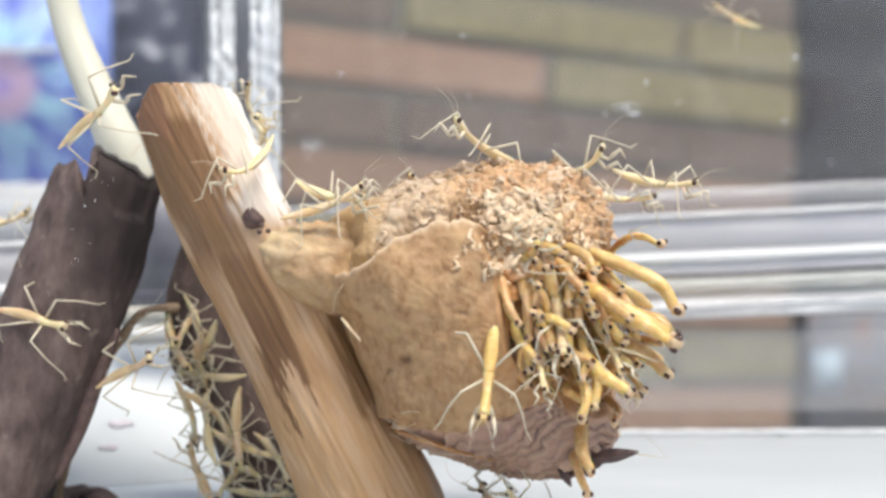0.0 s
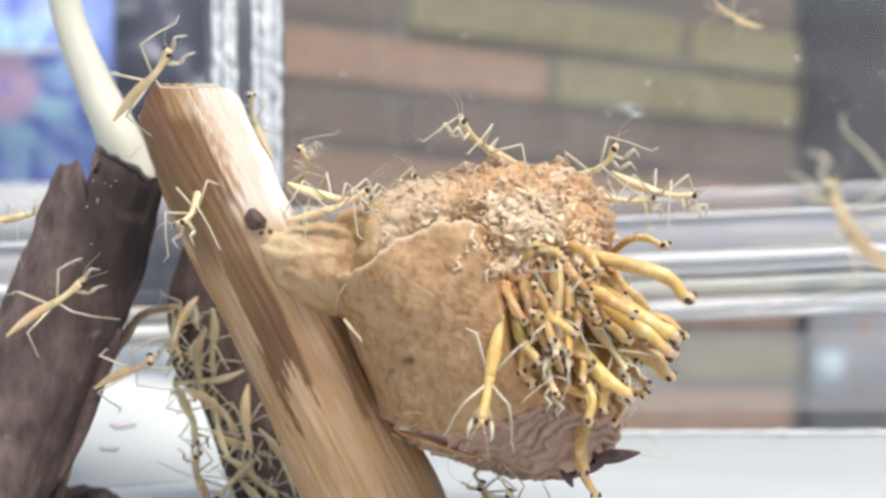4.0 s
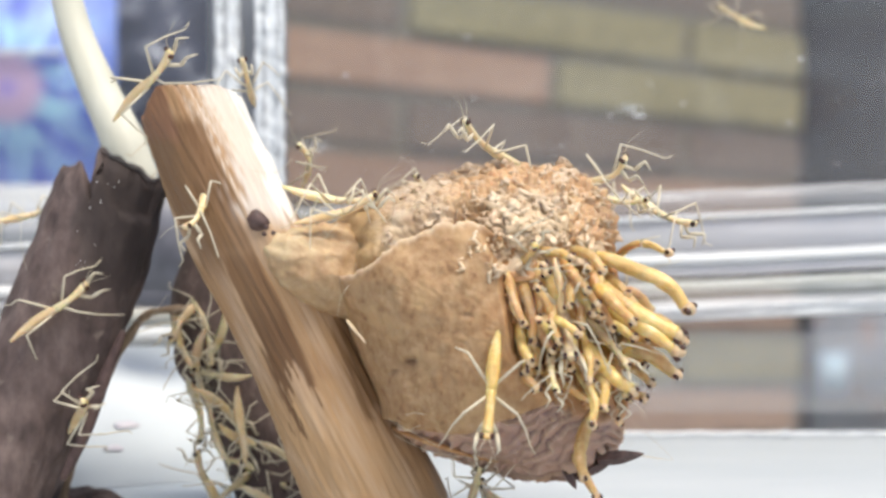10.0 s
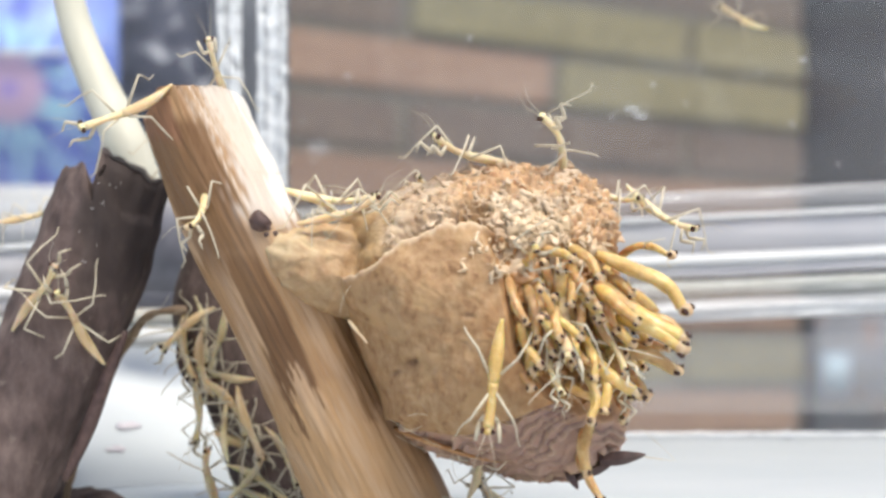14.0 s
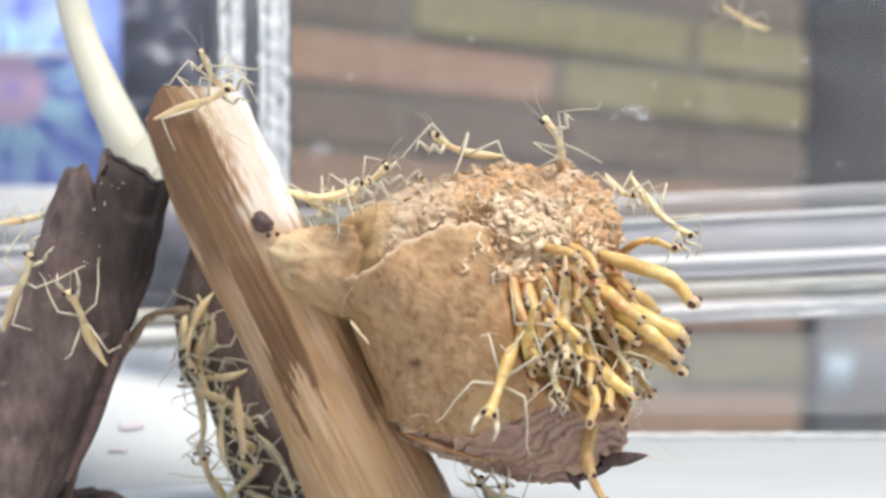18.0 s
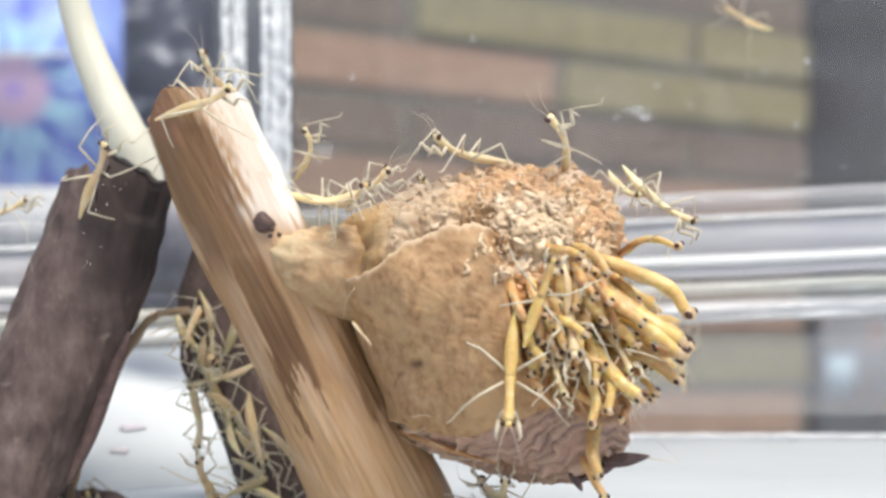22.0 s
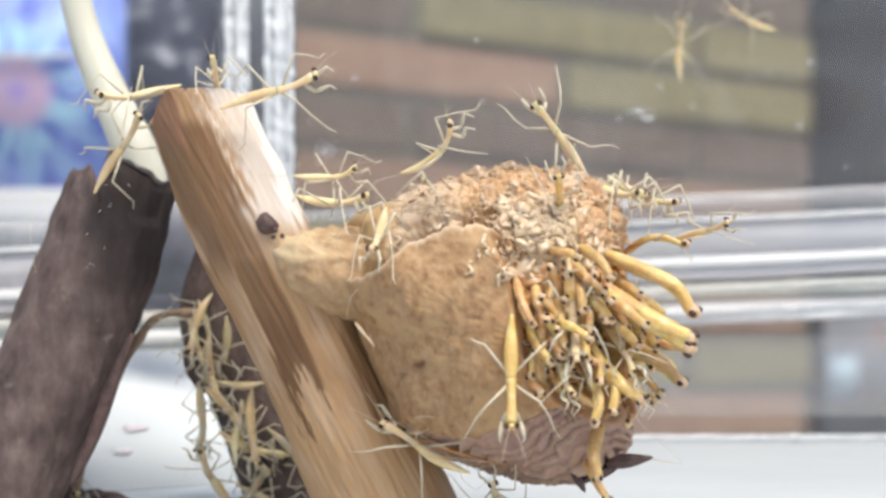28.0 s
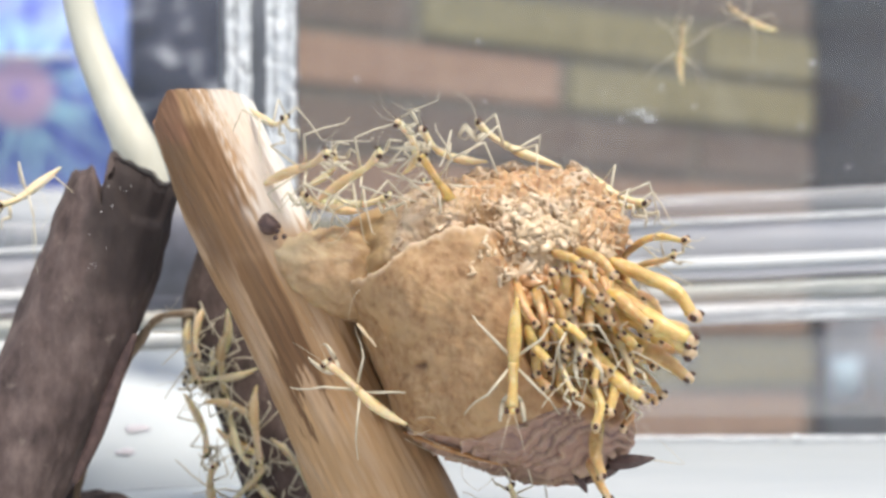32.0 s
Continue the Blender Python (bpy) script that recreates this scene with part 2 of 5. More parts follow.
def smooth_line(knots, n):
    """n + 1 points on a smooth curve through the knots (each a Vector)."""
    out, m = [], len(knots) - 1
    for i in range(n + 1):
        s = i / n * m
        k = min(int(s), m - 1)
        u = s - k
        p0, p1, p2, p3 = knots[max(k - 1, 0)], knots[k], knots[k + 1], knots[min(k + 2, m)]
        out.append(0.5 * ((2 * p1) + (p2 - p0) * u + (2 * p0 - 5 * p1 + 4 * p2 - p3) * u * u + (3 * p1 - p0 - 3 * p2 + p3) * u ** 3))
    return out


def unspot(p):
    """The opposite of spot at 13 s: across and down of a place in metres."""
    k = (1 + p.y / MM / REACH) / 20 * MM
    return p.x / k + 784, 441 - p.z / k


def step(e0, e1, x):
    u = min(1, max(0, (x - e0) / (e1 - e0)))
    return u * u * (3 - 2 * u)


def thing(name, place=(0, 0, 0), label="", category="", group="", kind=""):
    ob = new(name)
    ob.empty_display_size = 0.002
    ob.location = place
    return tagged(ob, label, category, group, kind)


# ---- the setting ----
FLOOR = -0.026

def build_setting():
    ground = part("ground", box(bmesh.new(), (-30, -30, -1.0), (30, 30, -0.9)), GROUND)
    tagged(ground, "grey paving far below the ledge", "ground", kind="structure")
    ledge = part("ledge", box(bmesh.new(), (-0.6, -0.35, -0.9), (0.6, 0.0, -0.0), 0.0008), WHITE)
    ledge.matrix_world = pose(0, 0.0655, FLOOR, 0, 0, 1.5)
    tagged(ledge, "white matt ledge under the clear tank", "ledge", kind="structure")
    # brick wall beyond, receding to the right
    wall = part("wall_north", box(bmesh.new(), (-2.5, 0.005, -1.2), (3.5, 0.2, 1.4)), MORTAR, smooth=False)
    wall.matrix_world = pose(0.1436, 1.54, 0, 0, 2.2, 25)
    tagged(wall, "mixed yellow and red brick wall with grey mortar", "wall", kind="structure")
    return wall


def build_bricks(wall):
    meshes = []
    for m in (YELLOW_BRICK, RED_BRICK, BROWN_BRICK):
        bm = box(bmesh.new(), (0, 0, 0), (0.428, 0.09, 0.064), 0.004)
        me = bpy.data.meshes.new("brick")
        bm.to_mesh(me)
        bm.free()
        me.materials.append(m)
        meshes.append(me)
    rng = random.Random(4)
    for row in range(-9, 9):
        shift = 0.0 if row % 2 else 0.22
        for col in range(-5, 7):
            kind = rng.choice((0, 0, 1, 2, 2))
            if row == 3:
                kind = 0 if col >= 0 else 1
            elif row == 4:
                kind = 0 if col > -2 else 2
            elif row == 2:
                kind = 2
            elif row == -2:
                kind = 0
            elif row == -3:
                kind = 1
            elif row < 0:
                kind = rng.choice((1, 0, 1))
            elif row == 1:
                kind = 1 if col < 1 else 2
            ob = new("brick", meshes[kind])
            ob.parent = wall
            ob.location = (0.006 + col * 0.44 + (0 if row == 3 else shift), rng.uniform(-0.004, 0.003), row * 0.0755 - 0.037 + 0.006)


def build_post():
    post = thing("post", (0.549, 1.71, -0.9), "dark grey speckled post against the brick wall", "post")
    post.rotation_euler.z = radians(25)
    part("shaft", box(bmesh.new(), (0, 0, 0.02), (0.5, 0.14, 2.2), 0.006), SLATE, post)
    part("foot", box(bmesh.new(), (-0.015, -0.02, 0), (0.52, 0.15, 0.03), 0.004), SLATE, post)
    # Both plates are added to give the bluish reflection in the tank's plastic.
    part("plate", box(bmesh.new(), (0.004, -0.008, 0.60), (0.33, -0.001, 0.805), 0.003), shader("blue grey reflection tone", [(0.12, 0.13, 0.15), (0.20, 0.205, 0.225)], 0.8, 40.0, second=((0.20, 0.135, 0.12), 60.0, 0.55)), post, "blue-grey and reddish plate added for a reflection low on the post")
    part("blue_patch", box(bmesh.new(), (0.010, -0.012, 0.682), (0.066, -0.0085, 0.744), 0.002), shader("pale blue reflection tone", [(0.22, 0.34, 0.44), (0.50, 0.62, 0.70)], 0.8, 22.0, second=((0.46, 0.36, 0.38), 30.0, 0.56)), post, "pale blue plate added for a bluish reflection")


def build_tank():
    tank = thing("plastic_tank", (0, 0.0605, FLOOR), "clear dusty plastic tank with moulded rails", "tank")
    SMALL = 0.766 * MM
    # back pane and the side pane that turns forward at the corner
    cx = -0.0268
    pane = part("back_pane", box(bmesh.new(), (cx, 0, 0.0), (0.27, 0.002, 0.125), 0.0005), CLEAR, tank)
    pane.visible_shadow = False
    side = part("side_pane", box(bmesh.new(), (-0.25, 0, 0.0), (-0.0025, 0.002, 0.125), 0.0005), CLEAN, tank)
    side.matrix_local = pose(cx, 0, 0, 0, 0, 20)
    side.visible_shadow = False
    # Added sheet: its pale film brightens the view below the rails.
    haze = part("hazy_panel", box(bmesh.new(), (cx, -0.0009, 0.0035), (0.27, -0.0004, 0.0146), 0.0001), clear_plastic("hazy clear plastic", 0.085), tank, "hazy strip added to brighten the lower back pane")
    haze.visible_shadow = False
    # moulded rails along the back pane, from the top down: from, to, kind, how proud
    # The tint of each kind paints in how that band reflects the sky.
    rails = ((7.0, 2.7, 0, 1.4), (2.7, 1.5, 1, 1.9), (1.5, -4.3, 2, 1.2), (-4.3, -7.0, 1, 2.2), (-7.0, -8.6, 2, 1.4), (-9.2, -12.6, 3, 1.6), (-12.6, -16.6, 1, 2.2))
    for top, low, kind, proud in rails:
        bm = bmesh.new()
        prof = [(-math.sin(math.pi * i / 10) ** 0.8 * proud * 0.6 - 0.2, top + (low - top) * i / 10) for i in range(11)]
        prof = [(0.0, top)] + prof + [(0.0, low)]
        for x0, x1, turn in ((-1.0, 185.0, 0), (-160.0, 1.0, 20)):
            rows = []
            for i in range(25):
                x = x0 + (x1 - x0) * i / 24
                rows.append([bm.verts.new(Matrix.Rotation(radians(turn), 3, "Z") @ (Vector((x, y * (1 + 0.12 * noise.noise(Vector((x * 0.06, z, kind)))),
                             z + 0.045 * x + 0.25 * noise.noise(Vector((x * 0.05, z * 0.4, 7))))) * SMALL)) for y, z in prof])
            for i in range(24):
                for j in range(len(prof) - 1):
                    bm.faces.new((rows[i][j], rows[i + 1][j], rows[i + 1][j + 1], rows[i][j + 1]))
        bmesh.ops.recalc_face_normals(bm, faces=bm.faces)
        rail = part("rail", bm, PLASTIC[kind], tank)
        rail.location = (cx, -0.0008, -FLOOR)
    # wavy tubes added for the rails' glints, and a bead for the foot's highlight
    for z, thick, wave, kind in ((-8.9, 0.10, 0.30, 0), (-9.9, 0.13, 0.45, 1), (-11.2, 0.09, 0.55, 1), (-14.2, 0.22, 0.50, 1), (-15.6, 0.18, 0.60, 1), (2.1, 0.10, 0.2, 1), (5.6, 0.10, 0.3, 1)):
        bm = bmesh.new()
        pts = [Vector((x, -1.6, z + 0.045 * x + wave * noise.noise(Vector((x * 0.035, z, 3))) + 0.3 * wave * noise.noise(Vector((x * 0.16, z, 5))))) * SMALL for x in range(2, 186, 2)]
        tube(bm, pts, [max(0.02, thick * (0.7 + 1.4 * noise.noise(Vector((i * 0.22, z, 9))))) * SMALL for i in range(len(pts))], 6)
        rail_streak = part("rail_streak", bm, (PLASTIC[0], STREAKED)[kind], tank)
        rail_streak.location = (cx, -0.0008, -FLOOR)
    bm = bmesh.new()
    pts = [Vector((x * 0.001 + cx, -0.0012, 0.0007 + 0.0002 * noise.noise(Vector((x * 0.3, 1, 0))))) for x in range(2, 200)]
    tube(bm, pts, [(0.00022 + 0.00022 * abs(noise.noise(Vector((i * 0.7, 4, 0))))) for i in range(len(pts))], 6)
    part("glint_bead", bm, STREAKED, tank, "rough white bead added for the glinting line along the foot")
    # Added panel, tilted to the sun, for light refracted in the pane's foot.
    skirt = part("bright_skirt", box(bmesh.new(), (-0.25, 0, 0.0), (-0.001, 0.0012, 0.0272), 0.0002), WHITE, tank, "white sloping panel added for the bright foot of the side pane")
    skirt.matrix_local = pose(cx, 0, 0, 0, 0, 20) @ pose(0, -0.0307, 0, -60)
    # corner: two thick wavy ribs, whitened for caught light, a darker groove between
    rng = random.Random(3)
    for a, wide, count in ((-3.4, 4.4, 6), (4.2, 5.0, 8)):
        for k in range(count):
            bm = bmesh.new()
            x = a + wide * ((k + 0.5) / count - 0.5)
            pts = [Vector((x + 0.35 * noise.noise(Vector((i * 0.3, x, 1))) + 0.12 * noise.noise(Vector((i * 1.3, x, 2))), -1.5 - rng.random() * 0.4, 8.5 + i * 1.0)) * SMALL for i in range(115)]
            tube(bm, pts, [(0.24 + 0.16 * noise.noise(Vector((i * 0.3, x * 3, 4))) + 0.3 * ((i * 0.29 + x * 1.7 + 0.5 * noise.noise(Vector((i * 0.2, x, 8)))) % 1.0)) * wide / 4.6 * SMALL for i in range(115)], 8, 0.9)
            rib = part("corner_rib", bm, (STREAKED, STREAKED, PLASTIC[1], STREAKED)[k % 4], tank)
            rib.location = (cx, 0, -FLOOR)
    bm = box(bmesh.new(), (-7.0 * SMALL, -1.2 * SMALL, 8.0 * SMALL), (7.2 * SMALL, -0.2 * SMALL, 122 * SMALL), 0.0002)
    groove = part("corner_groove", bm, shader("grey corner plastic", [(0.20, 0.20, 0.22), (0.34, 0.35, 0.37)], 0.3, 2.0, (1, 1, 0.2)), tank)
    groove.location = (cx, 0, -FLOOR)
    # Added white nub, standing in for a sparkle of light at the pane's foot.
    bm = bmesh.new()
    bmesh.ops.create_icosphere(bm, subdivisions=2, radius=0.0005, matrix=Matrix.LocRotScale(Vector((0.0473, -0.0005, 0.0006)), None, Vector((1.3, 1, 1))))
    for v in bm.verts:
        v.co += v.normal * 0.0004 * noise.noise(v.co * 2500)
    part("nub", bm, PLASTIC[1], tank, "small white nub added for a glint")
    # added grey block, standing in for a patch of shaded plastic low in the corner
    lo, hi = spot(205, 545, 40), spot(372, 290, 42)
    block = part("patch_block", box(bmesh.new(), lo, hi, 0.002), shader("dim grey patch", [(0.11, 0.11, 0.13), (0.20, 0.20, 0.235)], 0.4, 5.0), tank, "grey block added for a dim patch in the corner")
    block.location = (0, -0.0605, -FLOOR)
    return tank


def build_dust():
    """White specks that cling to the back pane."""
    rng = random.Random(17)
    bm = bmesh.new()
    for i in range(90):
        a, b = rng.uniform(450, 1640), rng.uniform(-80, 360)
        r = rng.choice((0.08, 0.1, 0.1, 0.14, 0.22)) * MM
        c = spot(a, b, 60.2)
        bmesh.ops.create_icosphere(bm, subdivisions=1, radius=r, matrix=Matrix.LocRotScale(c, None, Vector((rng.uniform(0.8, 1.8), 0.35, rng.uniform(0.7, 1.3)))))
    for a0, b0, wide, high in ((1118, 192, 22, 7), (1132, 204, 12, 4), (562, 262, 22, 16)):  # fine dust rubbed into smears
        for i in range(70):
            c = spot(a0 + rng.gauss(0, wide * 0.5), b0 + rng.gauss(0, high * 0.5), 60.2)
            bmesh.ops.create_icosphere(bm, subdivisions=1, radius=0.07 * MM, matrix=Matrix.LocRotScale(c, None, Vector((rng.uniform(0.8, 2.6), 0.3, rng.uniform(0.6, 1.2)))))
    for i in range(34):  # specks on the dark bark
        b = rng.uniform(320, 840)
        c = spot(200 - (b - 300) * 0.40 + rng.uniform(-34, 34), b, 3.2)
        bmesh.ops.create_icosphere(bm, subdivisions=1, radius=rng.choice((0.04, 0.05, 0.05, 0.08)) * MM, matrix=Matrix.LocRotScale(c, None, Vector((1, 1, rng.uniform(0.8, 1.4)))))
    dust = part("dust_specks", bm, SPECK)
    tagged(dust, "scattered white dust specks clinging to pane and bark", "dust", kind="stuff")


def build_threads():
    """Fine silky threads and hairs round the case and the sticks."""
    rng = random.Random(31)
    bm = bmesh.new()
    ends = [(690, 742, 780, 790, -6), (705, 760, 760, 745, -6), (720, 735, 790, 742, -7), (700, 770, 850, 812, -5), (800, 800, 830, 862, -3), (830, 862, 880, 826, -3), (268, 560, 300, 520, 8),
            (175, 560, 330, 545, 9), (45, 350, 60, 520, 5), (52, 330, 55, 400, 5), (640, 350, 560, 372, -5), (560, 420, 600, 395, -6), (1100, 640, 1135, 700, -8), (1160, 470, 1215, 455, -3),
            (1120, 745, 1195, 815, -2), (620, 505, 600, 560, -6), (440, 300, 520, 280, -4)]
    for a, b, c, d, deep in ends:
        mid = ((a + c) / 2 + rng.uniform(-16, 16), (b + d) / 2 + rng.uniform(-10, 16))
        tube(bm, smooth_line([spot(a, b, deep), spot(*mid, deep - 0.5), spot(c, d, deep)], 10), [0.022 * MM] * 11, 5)
    hairs = part("silk_threads", bm, LIMB)
    tagged(hairs, "fine pale silk threads strung between case and sticks", "thread", kind="stuff")


def build_board():
    """Blue shimmering printed board and a dark panel seen through the side pane."""
    m = bpy.data.materials.new("shimmering blue foil")
    m.use_nodes = True
    n, l = m.node_tree.nodes, m.node_tree.links
    b = n["Principled BSDF"]

    def math_node(op, x, y):
        k = n.new("ShaderNodeMath")
        k.operation, k.use_clamp = op, False
        for i, v in enumerate((x, y)):
            if isinstance(v, (int, float)):
                k.inputs[i].default_value = v
            else:
                l.new(v, k.inputs[i])
        return k.outputs[0]

    def blend(fac, one, two):
        k = n.new("ShaderNodeMix")
        k.data_type, k.clamp_factor = "RGBA", True
        l.new(fac, k.inputs["Factor"])
        for i, v in ((6, one), (7, two)):
            if isinstance(v, tuple):
                k.inputs[i].default_value = (*v, 1)
            else:
                l.new(v, k.inputs[i])
        return k.outputs[2]

    def cloud(vector, scale, detail, twist=0.0):
        k = n.new("ShaderNodeTexNoise")
        k.inputs["Scale"].default_value, k.inputs["Detail"].default_value, k.inputs["Distortion"].default_value = scale, detail, twist
        l.new(vector, k.inputs["Vector"])
        return k.outputs["Fac"]

    tc, sep, away, flat = n.new("ShaderNodeTexCoord"), n.new("ShaderNodeSeparateXYZ"), n.new("ShaderNodeVectorMath"), n.new("ShaderNodeCombineXYZ")
    away.operation = "SUBTRACT"
    away.inputs[1].default_value = (-0.0146, 0.0, 0.0297)  # the burst's middle
    l.new(tc.outputs["Object"], away.inputs[0])
    l.new(away.outputs[0], sep.inputs[0])
    turn = math_node("ARCTAN2", sep.outputs["Z"], sep.outputs["X"])
    far = n.new("ShaderNodeVectorMath")
    far.operation = "LENGTH"
    l.new(away.outputs[0], far.inputs[0])
    reach = math_node("MULTIPLY", far.outputs["Value"], 1000.0)
    l.new(math_node("MULTIPLY", turn, 2.6), flat.inputs[0])
    l.new(math_node("MULTIPLY", reach, 0.035), flat.inputs[1])
    rays = math_node("MULTIPLY", math_node("SUBTRACT", cloud(flat.outputs[0], 1.3, 3, 0.3), 0.44), 6.0)
    fade = math_node("MULTIPLY", math_node("SUBTRACT", 36.0, reach), 0.05)
    patches = cloud(tc.outputs["Object"], 55.0, 4, 1.2)
    colour = blend(math_node("MULTIPLY", math_node("SUBTRACT", patches, 0.36), 4.0), (0.07, 0.11, 0.52), (0.22, 0.32, 0.72))
    colour = blend(math_node("MULTIPLY", math_node("SUBTRACT", cloud(tc.outputs["Object"], 31.0, 3, 0.8), 0.52), 5.0), colour, (0.34, 0.30, 0.66))
    fade_in = n.new("ShaderNodeClamp")
    l.new(fade, fade_in.inputs[0])
    ray_in = n.new("ShaderNodeClamp")
    l.new(rays, ray_in.inputs[0])
    colour = blend(math_node("MULTIPLY", fade_in.outputs[0], ray_in.outputs[0]), colour, (0.42, 0.72, 0.86))
    colour = blend(math_node("MULTIPLY", math_node("SUBTRACT", 13.0, reach), 0.22), colour, (0.60, 0.42, 0.60))
    colour = blend(math_node("MULTIPLY", math_node("SUBTRACT", 4.5, reach), 0.3), colour, (0.40, 0.30, 0.66))
    l.new(colour, b.inputs["Base Color"])
    b.inputs["Roughness"].default_value = 0.5
    # The palest colour paints smoky reflections onto the navy.
    navy = shader("dark navy with painted reflections", [(0.016, 0.018, 0.036), (0.045, 0.05, 0.08), (0.66, 0.67, 0.70)], 0.9, 15.0, (0.8, 1, 1.3), spread=(0.42, 0.66), detail=5)
    board = thing("foil_board", spot(100, 330, 260), "shimmering blue foil board behind the tank", "board")
    k = (1 + 260 / REACH) / 20 * MM
    part("sheet", box(bmesh.new(), (-260 * k, 0, 0), (105 * k, 0.004, 380 * k), 0.001), m, board)
    part("strip", box(bmesh.new(), (-260 * k, -0.003, 232 * k), (20 * k, -0.0005, 240 * k), 0.0005), PLASTIC[1], board, "white edge strip")
    panel = thing("dark_panel", spot(290, 330, 262), "dark navy panel with pale smoky reflections painted on", "panel")
    part("face", box(bmesh.new(), (-84 * k, 0, 0), (105 * k, 0.004, 380 * k), 0.001), navy, panel)
    rest = thing("shelf", spot(150, 330, 255), "pale plastic shelf under the foil board", "shelf")
    part("slab", box(bmesh.new(), (-330 * k, -0.01, -0.02), (250 * k, 0.05, 0), 0.001), PLASTIC[1], rest)
    part("bracket", box(bmesh.new(), (-200 * k, 0.0, -0.95), (-180 * k, 0.03, -0.02), 0.001), PLASTIC[0], rest)


# ---- sticks ----
def build_sticks():
    line = smooth_line([spot(322, 138, 0), spot(379, 290, -0.5), spot(428, 400, -0.5), spot(530, 600, 1), spot(594, 730, 2), spot(659, 870, 3), spot(696, 945, 4)], 180)
    wide = [4.45 + 0.4 * step(5, 40, i) + 1.3 * step(75, 170, i) for i in range(181)]
    bm = bmesh.new()
    tube(bm, line, [w * MM for w in wide], 200, 1.0, uv=(1.0, 1.6), wobble=0.05, seed=2.0)
    way = (line[0] - line[8]).normalized()
    for v in bm.verts:  # the end, cut aslant and worn round
        a, b = unspot(v.co)
        end = 152 + 0.9 * max(0.0, 278 - a) ** 1.3 + 0.0099 * max(0.0, a - 360) ** 2 + 5 * noise.noise(Vector((a * 0.045, v.co.y * 500, 3))) + 2.5 * noise.noise(Vector((a * 0.16, v.co.y * 900, 6)))
        if b < end and b < 262:
            v.co -= way * (end - b) / 19.0 * MM
    bm.normal_update()
    stain_shade, worn_highlight, heart = [], [], []
    for v in bm.verts:
        a, b = unspot(v.co)
        along, across = 0.47 * a + 0.88 * b, 0.88 * a - 0.47 * b
        n1 = noise.noise(Vector((across * 0.03, along * 0.006, 1))) + 0.7 * noise.noise(Vector((across * 0.11, along * 0.012, 4)))
        n1 += 0.6 * noise.noise(Vector((across * 0.28, along * 0.02, 9)))
        mid = 446 + (b - 500) * 0.45 + 5 * n1
        left = step(4, -4, abs(a - mid) - 33 + 9 * n1) * step(380, 470, b) * step(700, 685, b + 80 * n1) * (0.9 + 0.1 * step(520, 600, b))
        # Right band: brown stain plus the case's shade, painted in.
        right = step(4, -4, abs(a - 628 - (b - 600) * 0.36) - 34 + 12 * n1) * step(540, 580, b) * step(745, 728, b + 50 * n1) * 0.6
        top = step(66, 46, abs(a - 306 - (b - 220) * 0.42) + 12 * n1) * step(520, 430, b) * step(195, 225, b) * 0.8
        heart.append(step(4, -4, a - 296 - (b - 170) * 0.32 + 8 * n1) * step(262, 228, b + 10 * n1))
        v.co += v.normal * 0.00016 * (noise.noise(Vector((across * 0.16, along * 0.007, 3))) + 0.6 * noise.noise(Vector((across * 0.4, along * 0.015, 6))))
        stain_shade.append(max(left, right, top))
        # Pale worn fibres, whitest at the right edge as a painted highlight.
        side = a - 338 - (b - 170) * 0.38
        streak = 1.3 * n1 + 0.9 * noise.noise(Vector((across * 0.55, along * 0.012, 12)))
        worn_highlight.append(min(1.0, (0.55 * step(-0.8, 1.0, streak + (side - 14) / 26) + 0.45 * step(-0.7, 0.7, streak + (side - 78) / 22)) * step(430, 370, b + 30 * n1) + 0.10 * step(-0.2, 0.6, n1)))
    stick = thing("peeled_stick", line[-1], "leaning peeled tan stick with brown stains", "stick")
    shaft = part("shaft", bm, overlay(WOOD, (("worn_highlight", (0.86, 0.82, 0.76), 0.95), ("stain_shade", (0.125, 0.054, 0.015), 0.92), ("heart", (0.24, 0.115, 0.062), 0.85))), stick)
    for name, z in (("stain_shade", stain_shade), ("worn_highlight", worn_highlight), ("heart", heart)):
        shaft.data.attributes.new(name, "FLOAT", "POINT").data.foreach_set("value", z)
    shaft.location = -line[-1]
    bm = bmesh.new()  # a splinter that stands off the end
    tube(bm, smooth_line([spot(318, 214, -4.6), spot(322, 200, -4.9), spot(300, 176, -4.2)], 8), [(0.04 + 0.1 * math.sin(math.pi * i / 8)) * MM for i in range(9)], 6, 0.5)
    chip = part("splinter", bm, WOOD, stick, "thin raised splinter")
    chip.location = -line[-1]
    # small dark bud scar on the stick
    bm = bmesh.new()
    bmesh.ops.create_icosphere(bm, subdivisions=3, radius=0.0009, matrix=Matrix.LocRotScale(spot(458, 391, -4.9), Euler((0.2, -0.7, 0)), Vector((0.95, 0.8, 1.1))))
    for v in bm.verts:
        v.co += v.normal * (0.0002 * noise.noise(v.co * 1500) + 0.00012 * noise.noise(v.co * 4000))
    bud = part("bud_scar", bm, SHARD, stick, "dark reddish bud scar")
    bud.location = -line[-1]

    # dark bark-covered stick that leans the other way
    line = smooth_line([spot(206, 300, 10), spot(170, 430, 9), spot(108, 600, 8), spot(14, 800, 7), spot(-60, 945, 6)], 90)
    bm = bmesh.new()
    rings = tube(bm, line, [(5.2 + 0.3 * min(1, i / 6)) * MM for i in range(91)], 180, 1.0, wobble=0.08, seed=5.0)
    top_edge = [unspot(v.co)[1] for v in rings[0]]
    for i, ring in enumerate(rings[:16]):  # the split top: a low lobe, a notch, a taller sloping lobe
        for v, was in zip(ring, top_edge):
            a = unspot(v.co)[0] - 8 * i * 0.0
